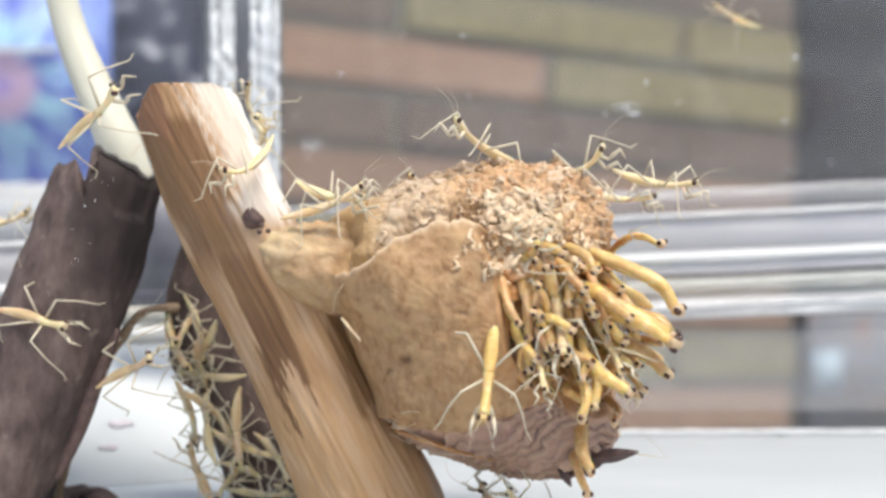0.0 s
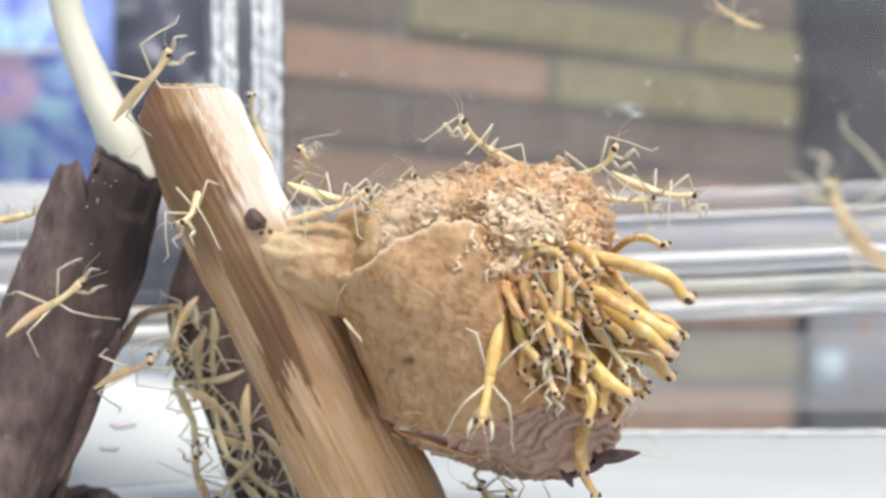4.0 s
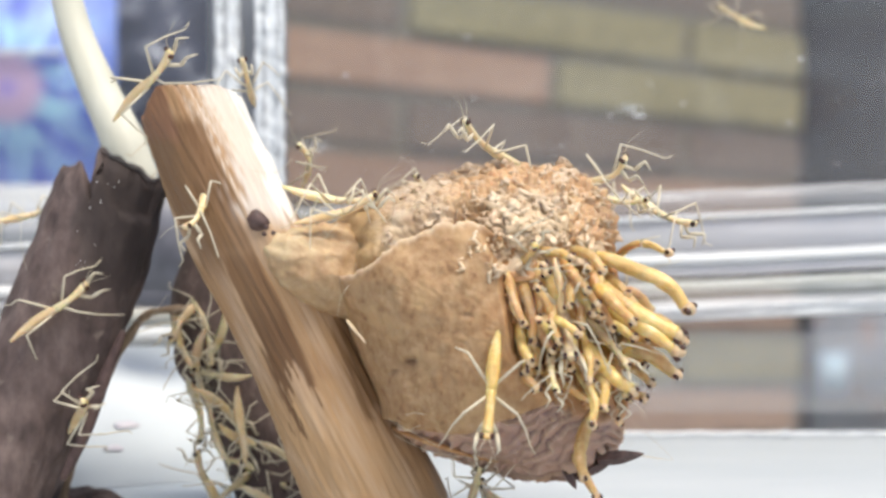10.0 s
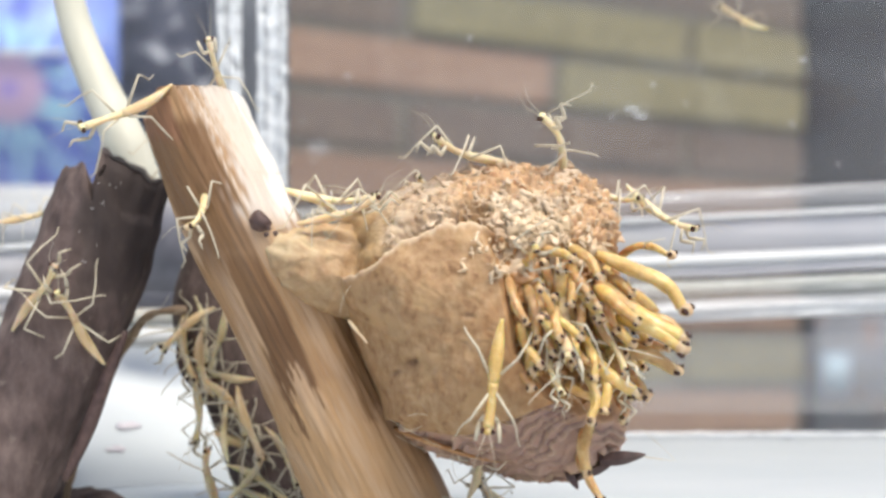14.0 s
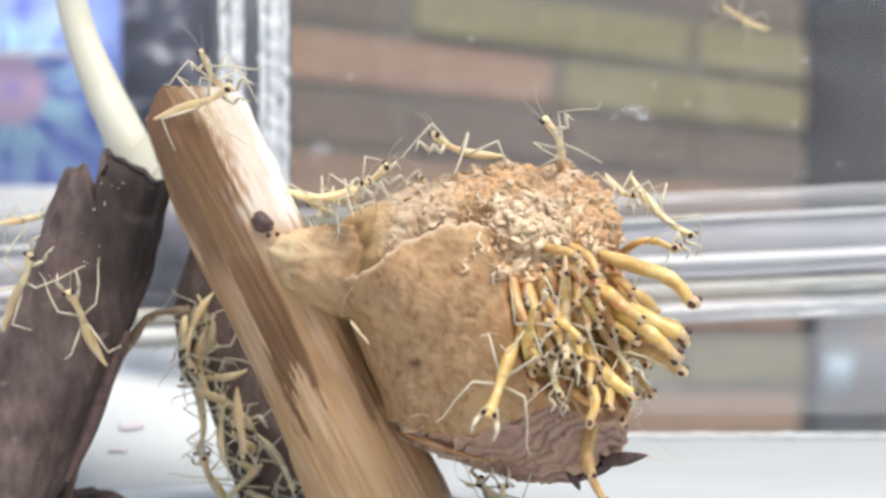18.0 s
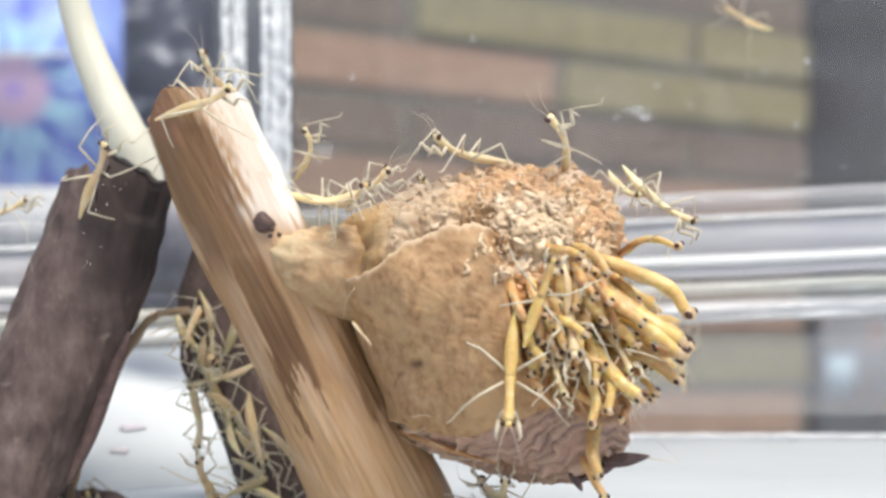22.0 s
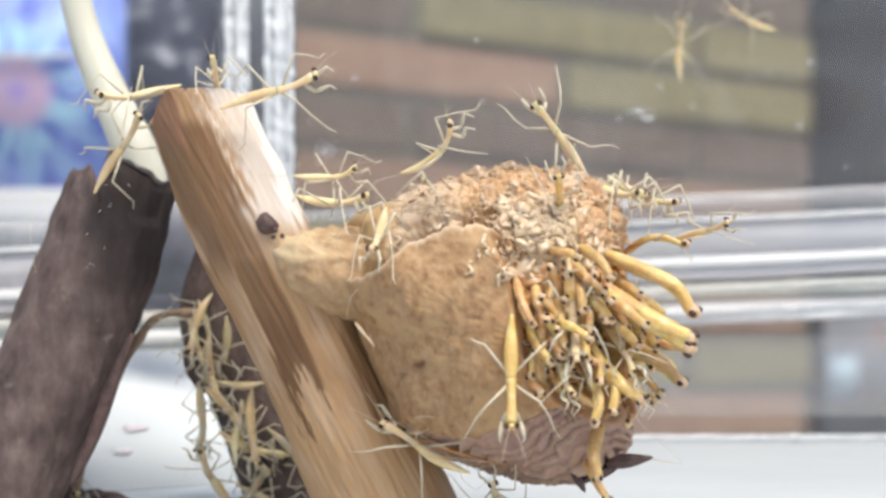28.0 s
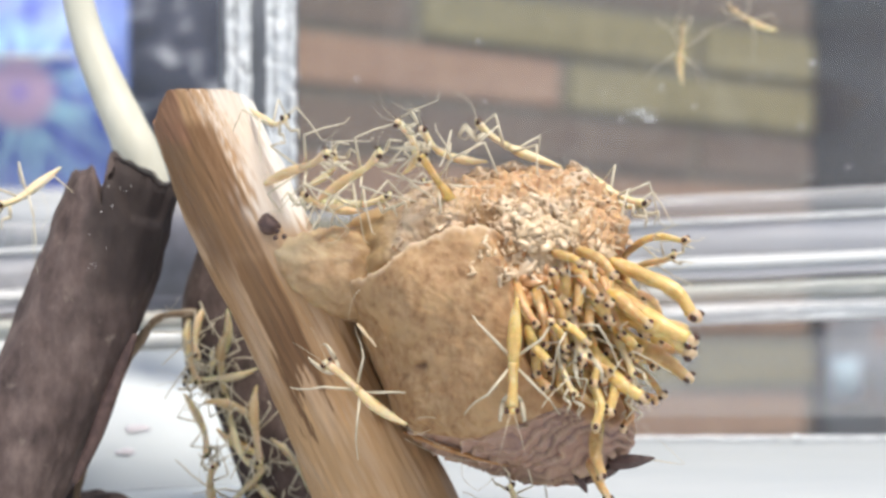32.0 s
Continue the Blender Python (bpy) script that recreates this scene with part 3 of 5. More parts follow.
            want = 284 + abs(a - 140) * 0.3 if a < 163 else 254 + (a - 170) * 0.52
            want += 75 * math.exp(-((a - 164) / 9) ** 2) + 4 * noise.noise(Vector((a * 0.1, v.co.y * 800, 0))) + 12 * noise.noise(Vector((a * 0.035, 5, 0))) + 16 * step(122, 100, a)
            v.co.z += (was - want) / 20 * MM * 1.08 * (1 - i / 16)
    bm.normal_update()
    for v in bm.verts:
        a, b = unspot(v.co)
        inner = step(-2, 2, a - 163 - max(0.0, b - 285) * 0.55 - 3 * noise.noise(Vector((b * 0.08, 2, 0)))) * step(384, 376, b - (a - 220) * 0.25 * step(215, 225, a)) * step(0, 0.3, -v.normal.y)
        v.co -= v.normal * 0.0007 * inner
        v.co += v.normal * 0.00022 * noise.noise(v.co * 420) + v.normal * 0.0001 * noise.noise(Vector((v.co.x * 1500, v.co.y * 1500, v.co.z * 300)))
    dark = thing("bark_stick", line[-1], "dark grey-brown bark stick with a split top", "stick")
    # Right flank darkened in the bark's colour, for the peeled stick's shade.
    shade_tint = []
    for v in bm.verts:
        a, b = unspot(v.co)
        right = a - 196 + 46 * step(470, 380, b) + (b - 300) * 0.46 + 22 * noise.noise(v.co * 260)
        shade_tint.append(step(0, 45, right) * step(620, 420, b + 60 * noise.noise(v.co * 200)))
    shaft = part("shaft", bm, overlay(BARK.copy(), (("shade_tint", (0.024, 0.016, 0.015), 0.85),)), dark)
    shaft.data.attributes.new("shade_tint", "FLOAT", "POINT").data.foreach_set("value", shade_tint)
    shaft.location = -line[-1]

    bm = bmesh.new()
    edge = smooth_line([spot(222, 585, 4.5), spot(185, 680, 4.3), spot(150, 770, 4.0), spot(112, 850, 3.5)], 14)
    tube(bm, edge, [(0.25 + 0.45 * math.sin(math.pi * i / 14)) * MM for i in range(15)], 8, 0.6, wobble=0.3)
    strip = part("inner_bark", bm, SHARD, dark, "dark reddish strip of inner bark")
    strip.location = -line[-1]

    # third stick, behind, on which many young climb
    line = smooth_line([spot(430, 380, 15), spot(388, 480, 16), spot(374, 565, 16), spot(422, 680, 16), spot(464, 780, 16), spot(500, 882, 16), spot(505, 896, 16)], 50)
    bm = bmesh.new()
    tube(bm, line, [(3.6 + 0.9 * i / 50) * MM for i in range(51)], 32, 1.0, wobble=0.12, seed=9.0)
    rear = thing("rear_bark_stick", line[-1], "dark bark stick crowded with young mantises", "stick")
    shaft = part("shaft", bm, BARK, rear)
    shaft.location = -line[-1]

    for k, (a, b, a2, b2) in enumerate(((318, 600, 352, 690), (430, 700, 470, 800))):
        bm = bmesh.new()
        tube(bm, smooth_line([spot(a, b, 12.6), spot((a + a2) / 2 - 6, (b + b2) / 2, 12.2), spot(a2, b2, 12.4)], 10), [(0.2 + 0.6 * math.sin(math.pi * i / 10)) * MM for i in range(11)], 8, 0.4, wobble=0.4, seed=k)
        peel = part("bark_peel", bm, SHARD, rear, "dark lifted strip of bark")
        peel.location = -line[-1]

    # cream stem, thinner, further back
    line = smooth_line([spot(108, -60, 22), spot(138, 60, 22), spot(178, 160, 21), spot(222, 255, 20), spot(246, 340, 20), spot(222, 450, 20), spot(150, 620, 21), spot(60, 800, 21), spot(20, 876, 21)], 60)
    bm = bmesh.new()
    tube(bm, line, [(1.5 + 0.75 * min(1, i / 22)) * MM for i in range(61)], 24, 1.0, wobble=0.05)
    stem = thing("cream_stem", line[-1], "smooth cream-white plant stem leaning on the sticks", "stem")
    shaft = part("shaft", bm, STEM, stem)
    shaft.location = -line[-1]
    bm = bmesh.new()
    tube(bm, smooth_line(line[19:28], 16), [(1.5 + 0.75 * min(1, (19 + 8 * i / 16) / 22) + 0.16 * math.sin(math.pi * i / 16) - 0.1) * MM for i in range(17)], 24, 1.0)
    node = part("stem_node", bm, STEM, stem, "slightly swollen node")
    node.location = -line[-1]


def build_litter():
    """Thin twig, dark bark crumbs at the sticks' foot, pink discs for a reflection."""
    line = smooth_line([spot(330, 548, 12.5), spot(265, 556, 12), spot(222, 610, 12.5), spot(180, 690, 13), spot(140, 790, 13), spot(122, 850, 13), spot(112, 897, 13)], 40)
    twig = thing("thin_twig", line[-1], "thin tan twig curving between the bark sticks", "twig")
    bm = bmesh.new()
    tube(bm, line, [(0.42 + 0.25 * noise.noise(Vector((i * 0.3, 0, 0)))) * MM for i in range(41)], 10)
    shaft = part("shaft", bm, TAN, twig)
    shaft.location = -line[-1]
    rng = random.Random(7)
    for k in range(8):
        a = 95 + k * 13 + rng.uniform(-10, 10)
        top = spot(a, 872 + rng.uniform(-12, 12), rng.uniform(12, 20))
        bm = bmesh.new()
        base = Vector((top.x + rng.uniform(-1, 1) * MM, top.y, FLOOR))
        tube(bm, [base, (base + top) / 2 + Vector((rng.uniform(-1, 1), rng.uniform(-1, 1), 0)) * MM, top, top + Vector((rng.uniform(-0.5, 0.5), 0, 0.4)) * MM],
             [2.4 * MM, 1.9 * MM, 1.3 * MM, 0.4 * MM], 9, 0.8, wobble=0.5, seed=k)
        chip = part("bark_chip", bm, BARK)
        tagged(chip, "dark rough upright bark chip", "bark chip", "bark chips")
    # Thin pink discs stand in for a blurry pink reflection.
    for k, (x, y, z, r) in enumerate(((-36.8, 33.9, -20.4, 1.0), (-37.0, 30.0, -22.5, 0.8))):
        bm = bmesh.new()
        p, n = Vector((x, y, z)) * MM, Vector((0.171, -0.470, 0.866)) * MM
        tube(bm, [p - n * 0.1, p + n * 0.05, p + n * 0.12], [r * 1.5 * MM, r * 1.4 * MM, r * 0.3 * MM], 18, 0.4, wobble=0.5, seed=k)
        petal = part("petal", bm, PINK_REFLECTION)
        tagged(petal, "thin pale pink disc standing in for a reflection", "petal", "fallen petals")


# ---- the egg case ----
CASE = spot(880, 575, 2)
RIM = (11.0, 11.2, 12.5, 14.15, 15.1, 14.45, 14.0, 13.85, 14.6, 15.5, 17.3, 14.8, 12.1, 11.1, 11.4, 12.9, 12.7, 12.3, 12.7, 14.1, 15.2, 14.9, 12.5, 11.3)  # every 15 degrees


def rim(w):
    s = (w / (2 * math.pi) * 24) % 24
    k, u = int(s), s - int(s)
    p0, p1, p2, p3 = RIM[(k - 1) % 24], RIM[k % 24], RIM[(k + 1) % 24], RIM[(k + 2) % 24]
    return 0.5 * (2 * p1 + (p2 - p0) * u + (2 * p0 - 5 * p1 + 4 * p2 - p3) * u * u + (3 * p1 - p0 - 3 * p2 + p3) * u ** 3)


def between(x, xs, ys):
    """Straight steps through a few knots."""
    for x0, x1, y0, y1 in zip(xs, xs[1:], ys, ys[1:]):
        if x <= x1:
            return y0 + (y1 - y0) * max(0.0, (x - x0) / (x1 - x0))
    return ys[-1]


def seam(a):
    """How far down the shell's torn upper edge lies."""
    b = between(a, (622, 655, 700, 740, 800, 850, 875, 930), (500, 488, 451, 429, 406, 405, 422, 432))
    return b + 7 * noise.noise(Vector((a * 0.045, 2, 0))) + 4 * noise.noise(Vector((a * 0.13, 5, 0)))


def bump(a, b, a0, b0, wide, high):
    return math.exp(-((a - a0) / wide) ** 2 - ((b - b0) / high) ** 2)


def case_point(w, f):
    """The case's surface: w round the rim, f from the far side (-90 deg) to the near side (90 deg). In mm from CASE."""
    r = rim(w)
    c = math.copysign(abs(math.cos(f)) ** 0.9, math.cos(f))
    p = Vector((math.cos(w) * r * c, -math.sin(f) * 11.0, math.sin(w) * r * c))
    n = Vector((p.x, p.y * 1.2, p.z)).normalized()
    a, b = unspot(CASE + p * MM)
    near = step(0.0, 2.5, -p.y)
    n1, n2 = noise.noise(p * 0.35), noise.noise(p * 0.9)
    over = b - seam(a)
    below = step(-3, 3, over)
    blur = 4 + 46 * step(498, 530, b)
    inner = step(621 - blur, 621 + blur * 0.3, a + 5 * n2)
    mouth = between(b, (400, 440, 480, 560, 620, 690, 730), (846, 866, 884, 898, 912, 955, 1010)) + 9 * n1
    wet = step(-8, 16, a - mouth) * step(412, 446, b) * step(752, 712, b) * near
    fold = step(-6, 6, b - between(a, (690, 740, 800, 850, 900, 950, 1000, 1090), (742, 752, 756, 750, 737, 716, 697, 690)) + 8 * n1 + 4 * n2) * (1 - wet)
    plate = below * inner * (1 - wet) * (1 - fold) * near
    crust = (1 - below) * step(640, 705, a + 14 * n2)
    d = 1.35 * plate + 0.5 * noise.noise(p * 0.25) + 0.12 * n2 + 0.07 * (1 - plate) * noise.noise(p * 3.6)
    # hollows: under the torn edge, in the collar, the wet mouth, the gap at the foot
    d -= 1.0 * (1 - below) * near * math.exp(-((over + 12) / 15) ** 2) * step(632, 655, a) * step(870, 810, a)
    d -= 0.9 * (1 - below * inner) * near * step(665, 612, a) * step(375, 400, b)
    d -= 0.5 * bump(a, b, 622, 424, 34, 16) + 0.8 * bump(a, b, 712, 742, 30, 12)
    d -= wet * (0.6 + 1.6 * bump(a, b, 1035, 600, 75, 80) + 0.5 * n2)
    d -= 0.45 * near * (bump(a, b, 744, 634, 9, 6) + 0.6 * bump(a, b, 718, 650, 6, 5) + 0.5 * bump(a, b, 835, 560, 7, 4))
    d += crust * (0.4 + 0.6 * step(760, 880, a)) * (1.1 * abs(noise.noise(p * 0.7)) + 0.75 * abs(noise.noise(p * 1.5)) + 0.4 * noise.noise(p * 2.6) + 0.22 * noise.noise(p * 4.6) - 0.2)
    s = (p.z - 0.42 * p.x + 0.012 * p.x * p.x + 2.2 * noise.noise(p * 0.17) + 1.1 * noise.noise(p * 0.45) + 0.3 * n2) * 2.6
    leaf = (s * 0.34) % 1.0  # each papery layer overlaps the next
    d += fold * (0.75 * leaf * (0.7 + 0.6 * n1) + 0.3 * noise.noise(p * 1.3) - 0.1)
    d += plate * (0.12 * abs(noise.noise(Vector((p.x * 1.1 + p.z * 0.9, p.y * 1.1, p.z * 1.2 - p.x * 0.5)))) + 0.10 * noise.noise(Vector((p.x * 0.9, p.y, p.z * 0.5))))
    collar = (1 - below * inner) * step(720, 650, a + 20 * n1)
    pale = crust * max(step(650, 690, a) * step(835, 770, a), step(850, 890, a) * step(1030, 960, a) * step(330, 370, b)) * (0.8 + 0.6 * n2)
    top = crust * max(step(770, 820, a) * step(375, 340, b + 14 * n2), step(970, 1030, a)) * (0.85 + 0.5 * n2)
    # Troughs between the papery layers darkened, their shade put into the colour.
    crease_shade = fold * (step(0.22, 0.0, leaf) * (0.6 + 0.8 * n1) + 0.3 * step(0.1, 0.6, n2))
    ridge = fold * step(0.72, 0.98, leaf) * (0.55 + 0.5 * n1)
    lip = 4.5 + 4 * abs(noise.noise(Vector((a * 0.06, 8, 0))))
    edge = near * max(inner * step(866, 850, a) * math.exp(-((over - 5) / lip) ** 2), step(3.5, 1.5, abs(a - 623 + 4 * n2)) * step(455, 470, b) * step(515, 500, b), 0.6 * ridge)
    # Dents and the collar hollow get their shade as a darker colour.
    dent_shade = near * (bump(a, b, 744, 634, 9, 6) + 0.6 * bump(a, b, 718, 650, 6, 5) + 0.5 * bump(a, b, 835, 560, 7, 4)) + 0.5 * bump(a, b, 618, 424, 22, 11)
    # Red-brown left of the mouth: damp stain plus painted shade of the young.
    shade_tint = 0.5 * step(-75, 0, a - mouth + 20 * n1) * step(500, 590, b) * (1 - fold) * near
    return p + n * d, crust, pale, top, fold, crease_shade, collar, edge, max(wet, shade_tint), dent_shade


def on_case(a, b, lift=0.0):
    """A place on the egg case's near side, lift mm off it."""
    d = -4.0
    for _ in range(4):
        p = (spot(a, b, d) - CASE) / MM
        w, r = math.atan2(p.z, p.x), math.hypot(p.x, p.z)
        c = min(1.0, r / rim(w))
        d = 2.0 - 11.0 * math.sqrt(max(0.0, 1 - c ** 2.22))
    return d - lift


def build_case():
    case = thing("egg_case", CASE, "tan foamy mantis egg case glued to the stick", "egg case")
    nu, nv = 560, 300
    verts, faces, zones = [], [], tuple([] for _ in range(9))
    for j in range(nv + 1):
        for i in range(nu):
            p, *z = case_point(2 * math.pi * i / nu, math.pi * (j / nv - 0.5) * 0.999)
            verts.append(p * MM)
            for k in range(9):
                zones[k].append(max(0.0, min(1.0, z[k])))
    for j in range(nv):
        for i in range(nu):
            k = (i + 1) % nu
            faces.append((j * nu + i, j * nu + k, (j + 1) * nu + k, (j + 1) * nu + i))
    me = bpy.data.meshes.new("shell")
    me.from_pydata(verts, [], faces)
    for name, z in zip(("crust", "pale", "top", "fold", "crease_shade", "collar", "edge", "wet", "pit_shade"), zones):
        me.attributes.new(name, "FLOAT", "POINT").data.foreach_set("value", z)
    for p in me.polygons:
        p.use_smooth = True
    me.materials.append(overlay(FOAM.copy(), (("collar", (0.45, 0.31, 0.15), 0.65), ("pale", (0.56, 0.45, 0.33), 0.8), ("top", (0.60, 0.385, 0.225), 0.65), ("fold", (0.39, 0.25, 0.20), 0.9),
                                                ("crease_shade", (0.17, 0.095, 0.085), 0.9), ("edge", (0.62, 0.48, 0.33), 0.85), ("wet", (0.40, 0.19, 0.068), 0.85), ("pit_shade", (0.13, 0.065, 0.035), 0.8))))
    shell = new("shell", me)
    shell.parent = case
    # the neck by which it is glued to the stick
    bm = bmesh.new()
    line = smooth_line([spot(440, 430, 1.2), spot(488, 447, -2.0), spot(545, 466, -2.5), spot(612, 482, -0.1), spot(700, 490, 6.0)], 80)
    tube(bm, line, [(2.1 + 0.35 * step(0, 0.2, i / 80) + 1.75 * step(0.15, 0.75, i / 80)) * MM for i in range(81)], 90, 0.9, wobble=0.16, seed=3.0)
    for v in bm.verts:
        q = v.co * 1000
        v.co += Vector((noise.noise(q * 0.9), noise.noise(q * 0.9 + Vector((5, 0, 0))), noise.noise(q * 0.9 + Vector((0, 9, 0))))) * 0.00035
        v.co += Vector((noise.noise(q * 3), noise.noise(q * 3 + Vector((5, 0, 0))), noise.noise(q * 3 + Vector((0, 9, 0))))) * 0.00012
    froth = []
    for v in bm.verts:
        a, b = unspot(v.co)
        froth.append(step(-0.3, 0.5, noise.noise(v.co * 700) + 0.6 * noise.noise(v.co * 2200) + (545 - a) / 70) * step(470, 440, b))
    neck = part("neck", bm, overlay(NECK, (("froth", (0.60, 0.49, 0.31), 0.5),)), case, "foamy neck that grips the stick")
    neck.data.attributes.new("froth", "FLOAT", "POINT").data.foreach_set("value", froth)
    neck.location = -CASE
    # crumbled foam on the top, too fine to count
    rng = random.Random(11)
    seed_bm = bmesh.new()
    bmesh.ops.create_icosphere(seed_bm, subdivisions=3, radius=1.0)
    ball = [v.co.copy() for v in seed_bm.verts]
    tris = [[v.index for v in f.verts] for f in seed_bm.faces]
    seed_bm.free()

    def heap(name, material, count, where, size, long):
        verts, faces = [], []
        while count:
            w, f = rng.uniform(0, 2 * math.pi), rng.uniform(-0.5, 1.45)
            p, crust, *_, wet, dark = case_point(w, f)
            if rng.random() > where(p, crust, wet):
                continue
            count -= 1
            n = Vector((p.x, p.y * 1.2, p.z)).normalized()
            turn = n.to_track_quat("Z", "Y").to_matrix() @ Euler((rng.gauss(0, 0.22), rng.gauss(0, 0.22), 0)).to_matrix() @ Euler((0, 0, rng.uniform(0, 6.3))).to_matrix()
            s = size * rng.uniform(0.6, 1.4) ** 2
            ext = Vector((s * rng.uniform(*long), s, s * rng.uniform(0.45, 0.8)))
            k, off = len(verts), rng.uniform(0, 50)
            for c in ball:
                q = c * (1 + 1.1 * noise.noise(c * 1.5 + Vector((off, 0, 0))) + 0.3 * noise.noise(c * 4 + Vector((off, 7, 0))))
                q.z += 0.6 * noise.noise(Vector((c.x * 1.3 + off, c.y * 1.3, 3)))
                verts.append((p - n * s * 0.42 + turn @ Vector((q.x * ext.x, q.y * ext.y, q.z * ext.z))) * MM)
            faces.extend([[i + k for i in t] for t in tris])
        me = bpy.data.meshes.new(name)
        me.from_pydata(verts, [], faces)
        for p in me.polygons:
            p.use_smooth = True
        me.materials.append(material)
        ob = new(name, me)
        ob.parent = case
        return tagged(ob, kind="stuff")

    def shreds(name, material, count, where, long, thick):
        """Kinked shreds of thin skin lying about on the case."""
        verts, faces = [], []
        while count:
            p, crust, *_, wet, dark = case_point(rng.uniform(0, 2 * math.pi), rng.uniform(-0.5, 1.45))
            if rng.random() > where(p, crust, wet):
                continue
            count -= 1
            n = Vector((p.x, p.y * 1.2, p.z)).normalized()
            turn = n.to_track_quat("Z", "Y").to_matrix() @ Euler((rng.gauss(0, 0.22), rng.gauss(0, 0.22), rng.uniform(0, 6.3))).to_matrix()
            far, wide, off = long * rng.uniform(0.6, 2.0), thick * rng.uniform(0.5, 1.9), rng.uniform(0, 90)
            k = len(verts)
            for i in range(7):
                s = i / 6 - 0.5
                c = Vector((s * far, 0.55 * far * noise.noise(Vector((s * 2.2, off, 0))), 0.4 * far * noise.noise(Vector((s * 2.2, off, 5))) - 0.02))
                r = wide * (1.15 - 1.6 * abs(s)) * (1 + 0.7 * noise.noise(Vector((s * 5, off, 9))))
                for j in range(5):
                    w = j * 1.2566
                    verts.append((p + turn @ (c + Vector((0, math.cos(w) * r * 1.5, math.sin(w) * r)))) * MM)
            for i in range(6):
                for j in range(5):
                    a, b = k + i * 5 + j, k + i * 5 + (j + 1) % 5
                    faces.append((a, b, b + 5, a + 5))
        me = bpy.data.meshes.new(name)
        me.from_pydata(verts, [], faces)
        for p in me.polygons:
            p.use_smooth = True
        me.materials.append(material)
        ob = new(name, me)
        ob.parent = case
        return tagged(ob, kind="stuff")

    tagged(heap("crumb_layer", CRUST, 170, lambda p, c, w: c * step(-8, 0, p.x), 0.40, (0.8, 1.5)), "crumbled tan and orange foam")
    tagged(shreds("crumpled_film", CRUST, 330, lambda p, c, w: c * step(-12, -8, p.x), 1.0, 0.08), "crumpled tan film")
    tagged(heap("husk_layer", CHAFF, 130, lambda p, c, w: step(-2, 2, p.x) * step(9, 5, p.x) * step(4.5, 6.5, p.z) * step(12.5, 9.0, p.z), 0.46, (0.8, 1.5)), "whitish shed husks")
    tagged(shreds("chaff", CHAFF, 120, lambda p, c, w: step(-4, 0, p.x) * step(10, 7, p.x) * step(3.5, 6.0, p.z) * step(13.0, 8.0, p.z), 0.9, 0.1), "whitish shed skins")
    tagged(heap("scale_layer", SCALE, 160, lambda p, c, w: step(0.4, 0.8, w) * step(-9, -7, p.z), 0.42, (1.2, 2.4)), "brownish papery exit scales")
    # torn pale lip and dark flakes at the foot

    def flake(name, material, root, tip, wide, label):
        bm = bmesh.new()
        pts = smooth_line([root, (root * 2 + tip) / 3, (root + tip * 2) / 3, tip], 8)
        tube(bm, pts, [max(0.02, wide * math.sin(math.pi * (0.18 + 0.8 * i / 8))) * MM for i in range(9)], 5 if material == SHARD else 10, 0.7, wobble=0.35, seed=root.x * 900)
        ob = part(name, bm, material, case, label, material != SHARD)
        ob.location = -CASE

    flake("torn_lip", RIND, spot(616, 566, -5.6), spot(640, 596, -6.4), 0.2, "pale torn lip of foam")
    flake("torn_lip", CHAFF, spot(636, 590, -6.2), spot(650, 608, -6.5), 0.16, "whitish torn lip of foam")
    # Small dark beads stand in for the shade inside three holes.
    for a, b in ((474, 402), (486, 412), (470, 414)):
        bm = bmesh.new()
        bmesh.ops.create_icosphere(bm, subdivisions=2, radius=0.00022, matrix=Matrix.Translation(spot(a, b, -5.75)))
        pit = part("pit", bm, SHARD, case, "small dark bead for the shade in a hole")
        pit.location = -CASE
    flake("bark_flake", SHARD, spot(1060, 812, -3), spot(1142, 803, -3), 0.95, "dark pointed bark flake")
    flake("bark_flake", SHARD, spot(1075, 818, -2), spot(1010, 850, -3), 0.9, "dark pointed bark flake")
    flake("bark_flake", SHARD, spot(1000, 825, -3), spot(1022, 866, -3.5), 0.6, "dark pointed bark flake")
    flake("fibre", LIMB, spot(1125, 805, -3), spot(1192, 815, -3), 0.07, "thin pale fibre")
    bm = bmesh.new()
    foot = [spot(a, b, on_case(a, b) - 0.9) for a, b in ((676, 742), (705, 760), (745, 776), (790, 792), (840, 808), (885, 818))]
    tube(bm, smooth_line(foot, 40), [(0.06 + 0.3 * math.sin(math.pi * i / 40) * (1 + 0.5 * noise.noise(Vector((i * 0.3, 4, 0))))) * MM for i in range(41)], 8, 0.7)
    strip = part("foot_edge", bm, SCALE, case, "tan papery foot edge")
    strip.location = -CASE
    return case


